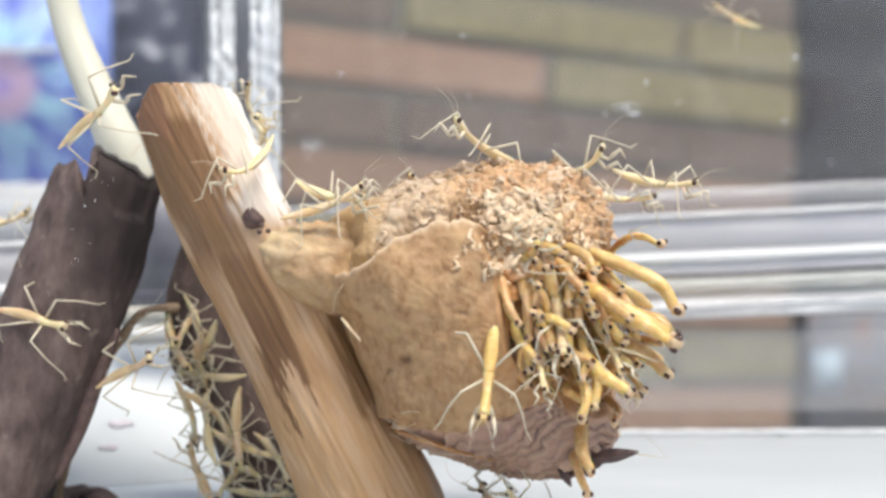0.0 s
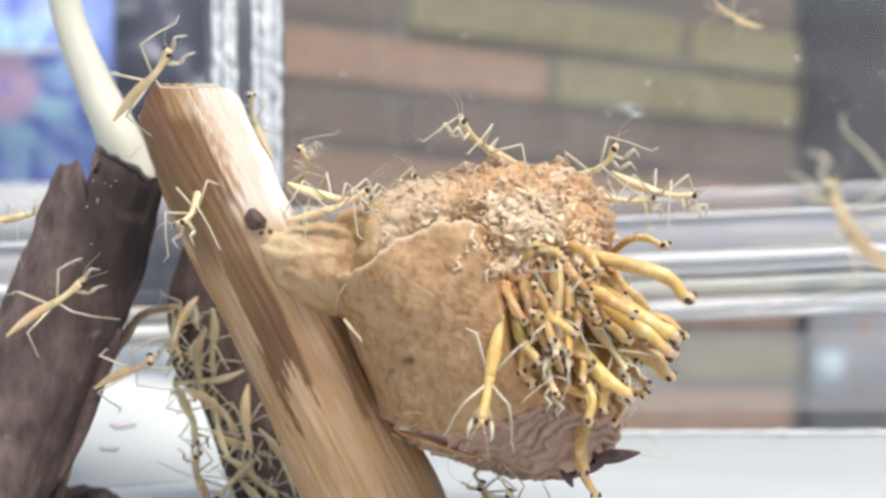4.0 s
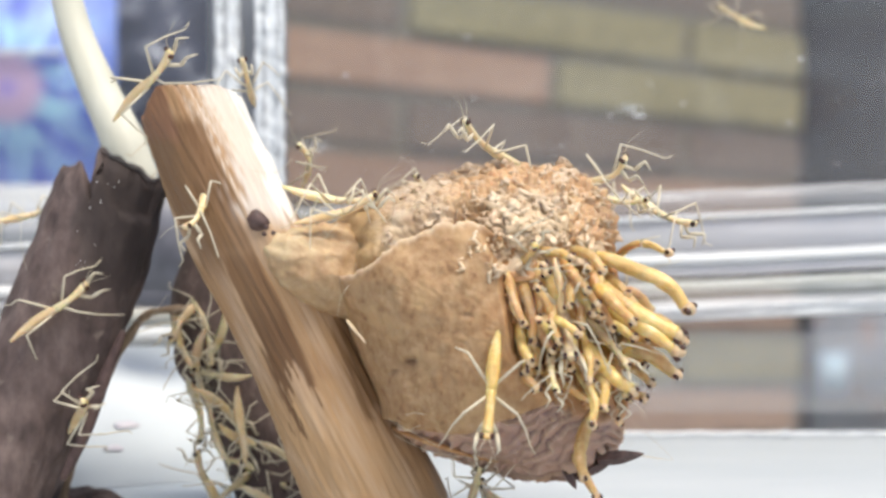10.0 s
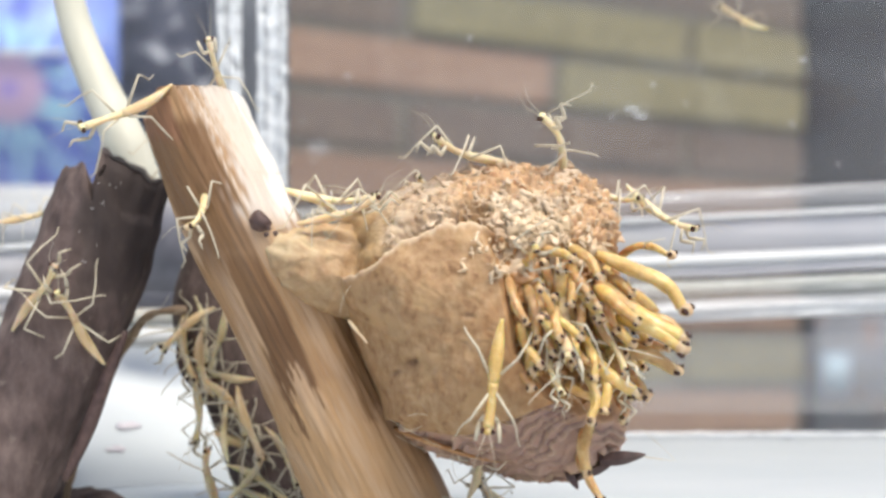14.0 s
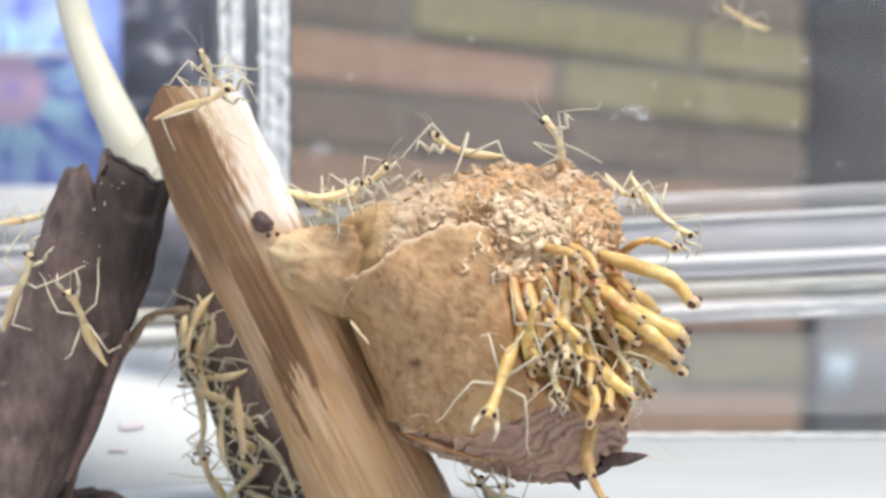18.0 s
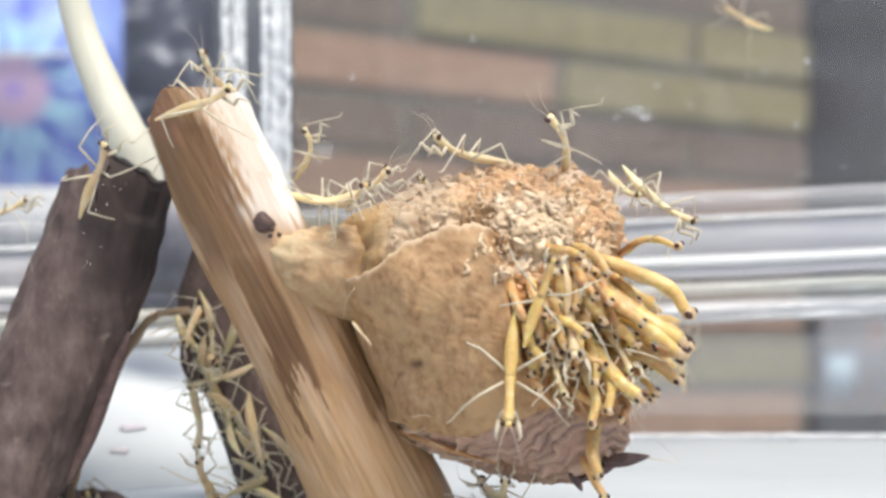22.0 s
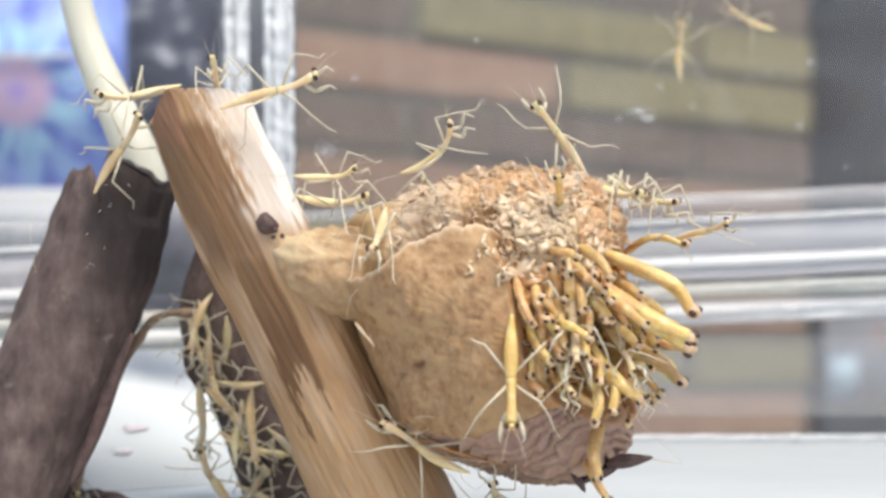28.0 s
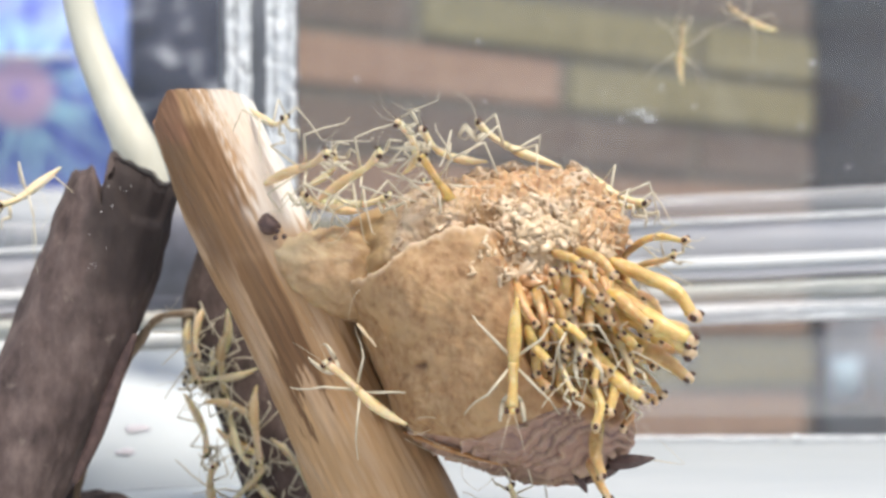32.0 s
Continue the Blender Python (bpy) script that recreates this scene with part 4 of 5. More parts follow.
# ---- the young ----
def nymph(skin, curl=0.3, lift=0.35, spread=1.0, arms=0.5, stout=1.0, seed=0, side=0.0):
    """A young mantis, head towards +x, back up; body 7.6 mm long about its origin. curl: how far the abdomen bends up; lift: how far the neck rises;
    spread: how wide the legs stand; arms: how far the grasping legs reach."""
    rng = random.Random(seed)
    body = thing("mantis_nymph")
    hip = Vector((0.5, 0, 0))
    # abdomen: ringed, tapering to the tip
    bm = bmesh.new()
    pts, rad = [], []
    for i in range(25):
        s = i / 24
        ang = curl * s * 1.5
        pts.append((hip + Vector((-4.2 * s * math.cos(ang * 0.6), side * s * s * 2.0, 4.2 * s * math.sin(ang * 0.6)))) * MM)
        w = (0.27 + 0.13 * math.sin(math.pi * min(1, s * 1.1) ** 0.8)) * (1 - 0.65 * s ** 4) * stout
        rad.append(w * (1 + 0.03 * math.cos(i * math.pi * 2 / 3)) * MM)
    tube(bm, pts, rad, 10, 0.85)
    part("abdomen", bm, skin, body)
    # thorax and neck
    bm = bmesh.new()
    neck = [hip + Vector((2.9 * s * math.cos(lift * s), -side * s * s * 0.9, 2.9 * s * math.sin(lift * s))) for s in [i / 8 for i in range(9)]]
    tube(bm, [p * MM for p in neck], [(0.31 * stout - 0.07 * math.sin(math.pi * min(1, i / 7))) * MM for i in range(9)], 8, 0.85)
    part("thorax", bm, skin, body)
    face = neck[-1] + Vector((0.18, 0, 0.05))
    bm = bmesh.new()  # a rounded triangle, wide at the eyes, narrow at the mouth
    bmesh.ops.create_icosphere(bm, subdivisions=2, radius=0.35 * MM, matrix=Matrix.LocRotScale(face * MM, Euler((0, 0.6, 0)), Vector((0.7, 1.15, 1.0))))
    for v in bm.verts:
        v.co.y *= 1 - 0.45 * step(0.05, -0.3, (v.co.z / MM - face.z))
    head = part("head", bm, skin, body)
    for s in (-1, 1):
        bm = bmesh.new()
        bmesh.ops.create_icosphere(bm, subdivisions=2, radius=0.235 * MM, matrix=Matrix.LocRotScale((face + Vector((0.03, 0.33 * s, 0.1))) * MM, Euler((0, 0, 0)), Vector((0.9, 0.8, 1.2))))
        part("eye", bm, EYE, head)
        bm = bmesh.new()
        a = face + Vector((0.2, 0.12 * s, 0.2))
        tube(bm, [p * MM for p in smooth_line([a, a + Vector((0.9, 0.3 * s, 0.9)), a + Vector((2.4, 0.7 * s, 1.2))], 8)], [0.026 * MM * (1 - 0.07 * i) for i in range(9)], 5)
        part("antenna", bm, LIMB, head)
        # grasping foreleg: coxa, femur, shin
        bm = bmesh.new()
        c = neck[6] + Vector((0, 0.25 * s, -0.15))
        k1 = c + Vector((0.2 + 0.5 * arms, 0.35 * s, -0.9 + 0.3 * arms))
        k2 = k1 + Vector((1.2, 0.2 * s, 0.2 + 0.7 * arms))
        k3 = k2 + Vector((-0.2 + 0.7 * arms, -0.1 * s, -0.9))
        tube(bm, [c * MM, (c + k1) / 2 * MM, k1 * MM], [0.13 * MM, 0.16 * MM, 0.11 * MM], 6)
        tube(bm, [k1 * MM, (k1 * 0.6 + k2 * 0.4) * MM, k2 * MM], [0.11 * MM, 0.17 * MM, 0.1 * MM], 6)
        tube(bm, [k2 * MM, (k2 + k3) / 2 * MM, k3 * MM], [0.09 * MM, 0.08 * MM, 0.04 * MM], 6)
        part("foreleg", bm, LIMB, body)
    for s in (-1, 1):
        for fx, reach in ((0.9, 1.0), (0.1, -1.0)):
            bm = bmesh.new()
            h = Vector((fx, 0.25 * s, -0.15))
            j = rng.uniform(-0.35, 0.35)
            knee = h + Vector((reach * (1.35 + j), s * 1.8 * spread, 1.6 + 0.4 * j))
            foot = knee + Vector((reach * (1.4 - j), s * 1.4 * spread, -3.1))
            toe = foot + Vector((reach * 0.5, s * 0.35, -0.08))
            tube(bm, [h * MM, (h * 0.5 + knee * 0.5) * MM, knee * MM], [0.11 * MM, 0.098 * MM, 0.075 * MM], 6)
            tube(bm, [knee * MM, ((knee + foot) / 2 + Vector((0, s * 0.12, 0))) * MM, foot * MM, toe * MM], [0.075 * MM, 0.066 * MM, 0.052 * MM, 0.042 * MM], 6)
            part("walking_leg", bm, LIMB, body)
    tagged(body, "", "mantis nymph", "hatching mantis nymphs")
    CHORD[body.name] = (pts[-1].copy(), face * MM)
    return body


def hatchling(skin, curl, limp, stout, seed, side):
    """A newborn mantis, still a plump soft spindle 7.2 mm long with its limbs folded along the body; head towards +x. limp: how many legs hang loose."""
    rng = random.Random(seed)
    body = thing("mantis_nymph")
    hook = rng.uniform(-1.0, 1.0), rng.uniform(0.1, 1.3)  # how the neck nods aside and down

    def spine(s):
        u = s - 0.45
        nod = max(0.0, s - 0.68) ** 2 * 9.0
        return Vector((-3.8 + 7.2 * s - 0.3 * nod, side * (u * u * 3.2 - 0.3) + hook[0] * nod, curl * (u * u * 4.0 - 0.4) - hook[1] * nod))

    def girth(s):
        g = between(s, (0, 0.12, 0.3, 0.45, 0.6, 0.75, 0.9, 1.0), (0.30, 0.48, 0.64, 0.68, 0.62, 0.52, 0.44, 0.45))
        return g * stout * (1 + 0.22 * noise.noise(Vector((s * 3.5, seed * 3.1, 0))))

    for name, s0, s1, k in (("abdomen", 0.0, 0.66, 28), ("thorax", 0.42, 1.0, 20)):
        bm = bmesh.new()
        rows = [s0 + (s1 - s0) * i / k for i in range(k + 1)]
        tube(bm, [spine(s) * MM for s in rows], [girth(s) * (1 - (0.25 * step(0.52, 0.66, s) if name == "abdomen" else 0.25 * step(0.56, 0.42, s))) * (1 + (0.022 * math.cos(i * 2.1) if name == "abdomen" else 0)) * MM for i, s in enumerate(rows)], 16, 0.86)
        part(name, bm, skin, body)
    face = spine(1.0) + Vector((0.28, 0, 0))
    bm = bmesh.new()
    bmesh.ops.create_icosphere(bm, subdivisions=3, radius=0.5 * MM, matrix=Matrix.LocRotScale(face * MM, None, Vector((1.0, 1.05, 0.85))))
    for v in bm.verts:  # a blunt snout bent towards the belly
        snout = step(0.1, 0.5, v.co.x / MM - face.x)
        v.co.z -= 0.12 * snout * MM
        v.co.y *= 1 - 0.3 * snout
    head = part("head", bm, MASK, body)
    for s in (-1, 1):
        bm = bmesh.new()
        bmesh.ops.create_icosphere(bm, subdivisions=2, radius=0.31 * MM, matrix=Matrix.LocRotScale((face + Vector((0.1, 0.37 * s, 0.08))) * MM, Euler((0, 0, 0.3 * s)), Vector((1.15, 0.7, 0.85))))
        part("eye", bm, EYE, head)
        bm = bmesh.new()  # foreleg folded under the breast
        fold = [spine(t) + Vector((0, girth(t) * 0.55 * s, -girth(t) * 0.72)) for t in (0.97, 0.84, 0.66)]
        tube(bm, [p * MM for p in smooth_line(fold, 8)], [(0.10 + 0.09 * math.sin(math.pi * i / 8)) * MM for i in range(9)], 7)
        part("foreleg", bm, skin, body)
        for j in range(2):  # walking legs laid back along the flank
            bm = bmesh.new()
            lay = [spine(t) + Vector((0, girth(t) * (0.92 - 0.3 * j) * s, -girth(t) * (0.32 + 0.3 * j))) for t in (0.62 - 0.06 * j, 0.4, 0.16 + 0.1 * j)]
            if (s + 1) // 2 + 2 * j < limp:
                h = spine(0.66 - 0.08 * j) + Vector((0, girth(0.6) * 0.8 * s, -0.3))
                knee = h + Vector((rng.uniform(0.4, 1.6), s * rng.uniform(0.6, 1.5), rng.uniform(-0.4, 0.8)))
                lay = [h, knee, knee + Vector((rng.uniform(0.8, 1.8), s * rng.uniform(-0.8, 0.6), rng.uniform(-0.8, 0.3)))]
                tube(bm, [p * MM for p in (lay[0], (lay[0] + lay[1]) / 2, lay[1])], [0.11 * MM, 0.1 * MM, 0.08 * MM], 6)
                tube(bm, [p * MM for p in (lay[1], (lay[1] + lay[2]) / 2, lay[2])], [0.08 * MM, 0.07 * MM, 0.04 * MM], 6)
                part("walking_leg", bm, LIMB, body)
            else:
                tube(bm, [p * MM for p in smooth_line(lay, 8)], [(0.05 + 0.055 * math.sin(math.pi * i / 8)) * MM for i in range(9)], 6)
                part("walking_leg", bm, skin, body)
    tagged(body, "", "mantis nymph", "hatching mantis nymphs")
    CHORD[body.name] = (spine(0.0) * MM, face * MM)
    return body


BUILT, CHORD = {}, {}  # CHORD: tail and face of each, in its own space


def young(kind):
    """A new young mantis of one of the built kinds."""
    if kind not in BUILT:
        made = KINDS[kind]
        BUILT[kind] = [(hatchling if len(made) == 6 else nymph)(*made[:-2], len(BUILT), made[-1]), False]
    first, used = BUILT[kind]
    if not used:
        BUILT[kind][1] = True
        ob = first
    else:
        ob = copy_thing(first, Matrix())
        CHORD[ob.name] = CHORD[first.name]
    return tagged(ob, KINDS[kind][-2])


# skin, curl, lift, spread, arms, stout, label, sideways bend
KINDS = {
    "stocky": (SKIN, 0.06, 0.08, 0.8, 0.5, 1.2, "large yellow nymph hanging head down on the egg case", 0.1),
    "plump": (SKIN, 0.06, 0.1, 0.8, 0.4, 1.2, "plump yellow nymph clambering over its hatching siblings", -0.1),
    "walker": (PALE, 0.12, 0.2, 0.9, 0.5, 1.12, "pale straw-coloured mantis nymph walking on long thin legs", 0.25),
    "alert": (PALE, 0.15, 0.4, 0.9, 0.2, 1.0, "pale mantis nymph with its neck raised", 0.0),
    "climber": (STRAW, 0.15, 0.15, 0.85, 0.8, 1.05, "yellow mantis nymph climbing with spread legs", -0.4),
    "curled": (STRAW, 0.45, 0.3, 0.7, 0.4, 1.0, "yellow mantis nymph with its abdomen curled up", 0.0),
    "clinger": (STRAW, 0.25, 0.25, 0.6, 0.7, 1.3, "straw-yellow nymph clinging to the bark stick", 0.3),
    "creeper": (PALE, 0.15, 0.15, 0.7, 0.6, 1.05, "pale greenish-yellow nymph creeping up the bark stick", -0.4),
    "fresh": (STRAW, 0.1, 0.2, 0.6, 1.0, 1.15, "freshly hatched yellow nymph stretching its legs", 0.0),
    # skin, curl, limp legs, stout, label, sideways bend
    "arch": (SKIN, -0.95, 1, 0.62, "newly hatched yellow nymph arching out of the egg case", 0.1),
}
for i in range(12):  # differently bent hatchlings
    mix = random.Random(40 + i)
    KINDS["hatchling %d" % i] = (AMBER if i % 3 == 2 else SKIN, mix.uniform(-1.2, 1.2), mix.choice((0, 0, 0, 1)), mix.uniform(0.74, 1.12),
                                 "newly hatched amber nymph still soft, wedged in the egg case" if i % 3 == 2 else "newly hatched soft yellow nymph hanging from the egg case", mix.uniform(-0.9, 0.9))
LONG = 7.6 * MM


def lie(ob, tail, head, d, t=13.0, back=(0, -1, 0.3), near=1, size=1.0):
    """The pose of a young one from the places of its tail and head at depth d; what is short of its length leans towards (near 1) or away from the camera (-1)."""
    rear, face = CHORD[ob.name]
    long = (face - rear).length * size
    short = long ** 2 - (spot(*head, d, t) - spot(*tail, d, t)).length_squared
    deep = near * math.sqrt(max(0.0, short)) / MM
    tail, head = spot(*tail, d + deep / 2, t), spot(*head, d - deep / 2, t)

    def axes(x, z):
        x = x.normalized()
        z = z - x * z.dot(x)
        if z.length < 1e-4:
            z = Vector((0, 0, 1)) - x * x.z
        z.normalize()
        return Matrix((x, z.cross(x), z)).transposed()

    turn = axes(head - tail, Vector(back)) @ axes(face - rear, Vector((0, 0, 1))).transposed()
    return Matrix.Translation((tail + head) / 2 - turn @ ((rear + face) / 2 * size)) @ turn.to_4x4()
YOUNG, SWARM = {}, []


def build_young():
    """All the young: the roaming ones by name, then those crowded at the exit and on the rear stick."""
    for name, kind in (("summit", "walker"), ("roamer", "climber"), ("leaner", "climber"), ("skirter", "fresh"), ("peeker", "alert"), ("percher", "alert"), ("leaver", "walker"),
                       ("edger", "climber"), ("dozer", "curled"), ("scout", "walker"), ("sentry", "alert"), ("reacher", "walker"), ("resting", "walker"), ("arched", "arch"),
                       ("far", "climber"), ("upper", "climber"), ("visitor", "climber"), ("passer", "climber"), ("low", "walker"), ("descender", "stocky"),
                       ("crosser", "fresh"), ("underside", "climber"), ("arrival", "plump"), ("dangler", "fresh"), ("watcher", "walker"), ("stroller", "climber")):
        YOUNG[name] = young(kind)
    rng = random.Random(21)
    # those that hang from the exit: tail and head, how far they stand off the case
    for a, b, c, d, kind, off in ((1062, 452, 1208, 538, 0, 2.4), (1062, 500, 1196, 590, 1, 2.2), (1058, 515, 1120, 562, 3, 2.6), (1050, 545, 1188, 612, 4, 1.8), (1092, 508, 1156, 580, 5, 3.0),
                                  (940, 428, 1002, 450, 6, 1.6), (1010, 440, 1058, 476, 7, 1.8), (898, 482, 929, 567, 8, 0.9), (918, 560, 953, 632, 10, 1.0),
                                  (1012, 480, 1030, 570, 2, 0.9), (1050, 480, 1084, 575, 5, 1.0), (1040, 610, 1116, 690, 1, 2.0), (1070, 620, 1186, 660, 3, 1.6), (1080, 640, 1146, 684, 4, 1.8),
                                  (1018, 630, 1040, 738, 0, 1.6), (1040, 650, 1066, 716, 9, 1.4), (1052, 735, 1046, 830, 1, 1.6), (1030, 800, 1056, 868, 11, 1.0), 
                                  (955, 470, 968, 560, 8, 0.9), (1075, 690, 1092, 738, 5, 0.6), (1085, 560, 1200, 600, 7, 0.8), (1010, 560, 1052, 640, 11, 0.6), (960, 520, 985, 600, 2, 0.8)):
        SWARM.append((young("hatchling %d" % kind), a, b, c, d, off, "exit"))
    for a, b, c, d, off in ((986, 455, 1006, 622, 2.4), (1086, 590, 1120, 695, 2.8), (1048, 560, 1106, 650, 2.2), (968, 590, 990, 690, 1.8)):
        SWARM.append((young("fresh"), a, b, c, d, off, "exit"))
    for i in range(42):  # deeper in the mouth, some tail first
        u, w = math.sqrt(rng.random()), rng.uniform(0, 6.28)
        a, b = 1010 + 95 * u * math.cos(w), 555 + 125 * u * math.sin(w)
        if math.hypot(a - 1046, b - 570) < 44:  # a wet amber hollow stays open
            continue
        droop = math.radians(84 - 48 * step(900, 1110, a) + max(-34.0, min(16.0, rng.gauss(-4, 24))))
        far = rng.uniform(60, 115)
        ends = [(a, b), (a + math.cos(droop) * far, b + math.sin(droop) * far)]
        flip = i % 3 > 0
        SWARM.append((young("hatchling %d" % rng.choice((2, 5, 8, 11, 1, 4, 7))), *ends[flip], *ends[1 - flip], rng.uniform(-0.8, 1.0), "exit"))
    more = random.Random(77)
    for i in range(20):  # packed between them
        a, b = more.uniform(930, 1090), more.uniform(455, 640)
        droop, far = math.radians(more.uniform(28, 100)), more.uniform(55, 95)
        SWARM.append((young("hatchling %d" % more.choice((2, 5, 0, 11, 1, 8, 7))), a, b, a + math.cos(droop) * far, b + math.sin(droop) * far, more.uniform(-0.4, 1.2), "exit"))
    # those that climb the rear stick
    for a, b, c, d, kind in ((332, 520, 345, 642, "creeper"), (440, 660, 332, 664, "creeper"), (306, 660, 334, 802, "clinger"), (415, 802, 390, 712, "creeper"), (368, 600, 370, 690, "clinger"),
                             (398, 825, 505, 872, "creeper"), (392, 905, 362, 812, "clinger"), (470, 765, 520, 852, "creeper"), (380, 560, 378, 660, "creeper"), (425, 700, 440, 800, "clinger"),
                             (350, 700, 420, 760, "clinger"), (400, 760, 480, 800, "clinger"), (430, 850, 520, 900, "creeper"), (360, 545, 330, 600, "clinger"), (300, 560, 330, 640, "clinger"),
                             (450, 820, 400, 880, "creeper")):
        SWARM.append((young(kind), a, b, c, d, rng.uniform(-1.5, 1.5), "rear"))


# ---- motion ----
def go(ob, rows, d=0.0, back=(0, -1, 0.3), near=1, size=None):
    """Keys one of the young: rows of seconds, tail across and down, head across and down, and perhaps its depth."""
    rows = [(r[0], r[1:3], r[3:5], r[5] if len(r) > 5 else d) for r in rows]
    size = size or min(1.15, max(0.92, max((spot(*h, deep) - spot(*s, deep)).length for _, s, h, deep in rows) / LONG))
    ob.scale = (size, size, size)
    poses = [(t, lie(ob, s, h, deep, t, back, near, size)) for t, s, h, deep in rows]
    if poses[0][0] > 0:
        poses.insert(0, (0, poses[0][1]))
    if poses[-1][0] < 32:
        poses.append((32, poses[-1][1]))
    walk(ob, poses)
    # its legs step while it moves
    for i, leg in enumerate(o for o in ob.children if o.name.startswith("walking_leg")):
        keys, side = [(0, pose(0, 0, 0))], 1 if i in (0, 3) else -1
        for (t0, m0), (t1, m1) in zip(poses, poses[1:]):
            far = (m1.translation - m0.translation).length
            if far > 0.5 * MM and t1 - t0 < 3.2:
                n = max(2, min(12, round((t1 - t0) / 0.22)))
                for k in range(1, n):
                    swing = side * (11 if k % 2 else -11)
                    keys.append((t0 + (t1 - t0) * k / n, pose(0, 0, 0, swing * 0.4, swing * 0.3, swing)))
                keys.append((t1, pose(0, 0, 0)))
        if len(keys) > 1:
            if keys[-1][0] < 32:
                keys.append((32, pose(0, 0, 0)))
            walk(leg, keys)


def sway(ob, m, rng, shift, turn, pace):
    """Small restless wriggles about one pose."""
    rows, t = [], 0.0
    while t < 32:
        jog = pose(rng.gauss(0, shift) * MM, rng.gauss(0, shift) * MM, rng.gauss(0, shift) * MM, rng.gauss(0, turn), rng.gauss(0, turn), rng.gauss(0, turn))
        rows.append((t, m @ jog))
        if rng.random() < 0.5:
            t += rng.uniform(0.5, 1.5) * pace
            rows.append((min(t, 31.9), m @ jog))
        t += rng.uniform(0.35, 0.9) * pace
    rows.append((32.0, rows[-1][1]))
    walk(ob, rows)


def motions():
    up, left_up = (0, -0.25, 1), (-0.8, -0.4, 0.5)
    y = YOUNG
    # on top of the sticks
    go(y["leaner"], [(0, 102, 266, 206, 155), (0.5, 120, 262, 215, 140), (1, 153, 250, 231, 111), (2, 188, 218, 284, 103), (3, 200, 215, 298, 90), (11.2, 197, 216, 300, 92), (12, 172, 233, 251, 93),
                     (13, 160, 236, 241, 97), (13.6, 220, 200, 190, 130), (14, 300, 150, 150, 222), (14.5, 335, 142, 128, 220), (15.1, 345, 165, 215, 130), (15.6, 330, 200, 340, 90), (16.1, 315, 190, 440, 110),
                     (16.5, 305, 188, 468, 150), (17, 268, 212, 412, 150), (25.2, 270, 214, 406, 152), (25.5, 270, 226, 388, 152), (27, 370, 220, 500, 160), (27.5, 389, 216, 518, 159), (28, 385, 192, 560, 130),
                     (28.3, 430, 200, 590, 200), (28.6, 480, 215, 600, 290), (29, 560, 260, 660, 330), (30, 540, 345, 640, 280), (32, 555, 360, 672, 268)], -6.2, (0.3, -0.9, 0.5))
    go(y["percher"], [(0, 480, 260, 440, 150, 9), (9, 490, 300, 445, 180, 9), (10, 450, 185, 430, 110, 4), (11, 465, 180, 400, 96, 0), (12, 419, 170, 358, 76, -2), (14, 404, 182, 371, 75, -2),
                      (17, 402, 160, 360, 95, -2), (25, 408, 155, 362, 92, -2), (25.5, 400, 150, 372, 76, -2), (27.5, 385, 170, 372, 100, -2), (28.2, 378, 165, 376, 104, -2), (29, 390, 230, 385, 150, 4),
                      (30, 396, 149, 412, 99, -2), (30.5, 391, 157, 424, 91, -2), (31, 378, 162, 403, 75, -2), (31.5, 400, 180, 470, 150, -4), (32, 440, 190, 507, 208, -5)], -2, (-0.2, -0.3, 1))
    go(y["dozer"], [(0, 482, 240, 395, 300), (1, 416, 263, 317, 329), (2, 399, 238, 312, 335), (3, 350, 288, 312, 388), (6, 357, 290, 326, 400), (14.5, 362, 292, 332, 402), (15.6, 340, 340, 340, 400),
                    (16.1, 330, 330, 400, 350), (16.5, 330, 312, 430, 300), (16.7, 370, 310, 500, 300), (17, 470, 325, 575, 332), (17.5, 535, 350, 690, 290), (19, 535, 348, 690, 292), (23, 545, 358, 692, 300),
                    (23.6, 580, 350, 720, 280), (24, 640, 332, 745, 239), (25, 661, 309, 775, 253), (25.5, 665, 305, 796, 249), (27.5, 756, 279, 884, 200), (27.8, 715, 300, 800, 215), (28.5, 705, 309, 798, 218),
                    (29, 700, 305, 796, 221), (29.5, 690, 310, 750, 225), (30, 675, 312, 736, 242), (32, 712, 305, 705, 218)], -6.6, (-0.35, -0.8, 0.6))
    go(y["peeker"], [(0, 445, 268, 457, 205), (1, 500, 290, 437, 202), (2, 520, 330, 530, 262, 7), (11, 535, 330, 531, 258, 7), (12, 560, 345, 540, 300, 8), (16, 600, 380, 560, 360, 8), (21.4, 540, 345, 545, 290, 8),
                     (22, 518, 320, 540, 230, 2), (23, 505, 300, 570, 212, 1), (24, 512, 283, 578, 212, 1), (25, 523, 294, 597, 233, 1), (25.5, 521, 294, 596, 236, 1), (27.5, 560, 290, 620, 325, 0),
                     (28, 515, 310, 630, 295, 0), (29, 530, 330, 600, 290, 0), (32, 540, 330, 592, 268, 0)], 1, left_up)
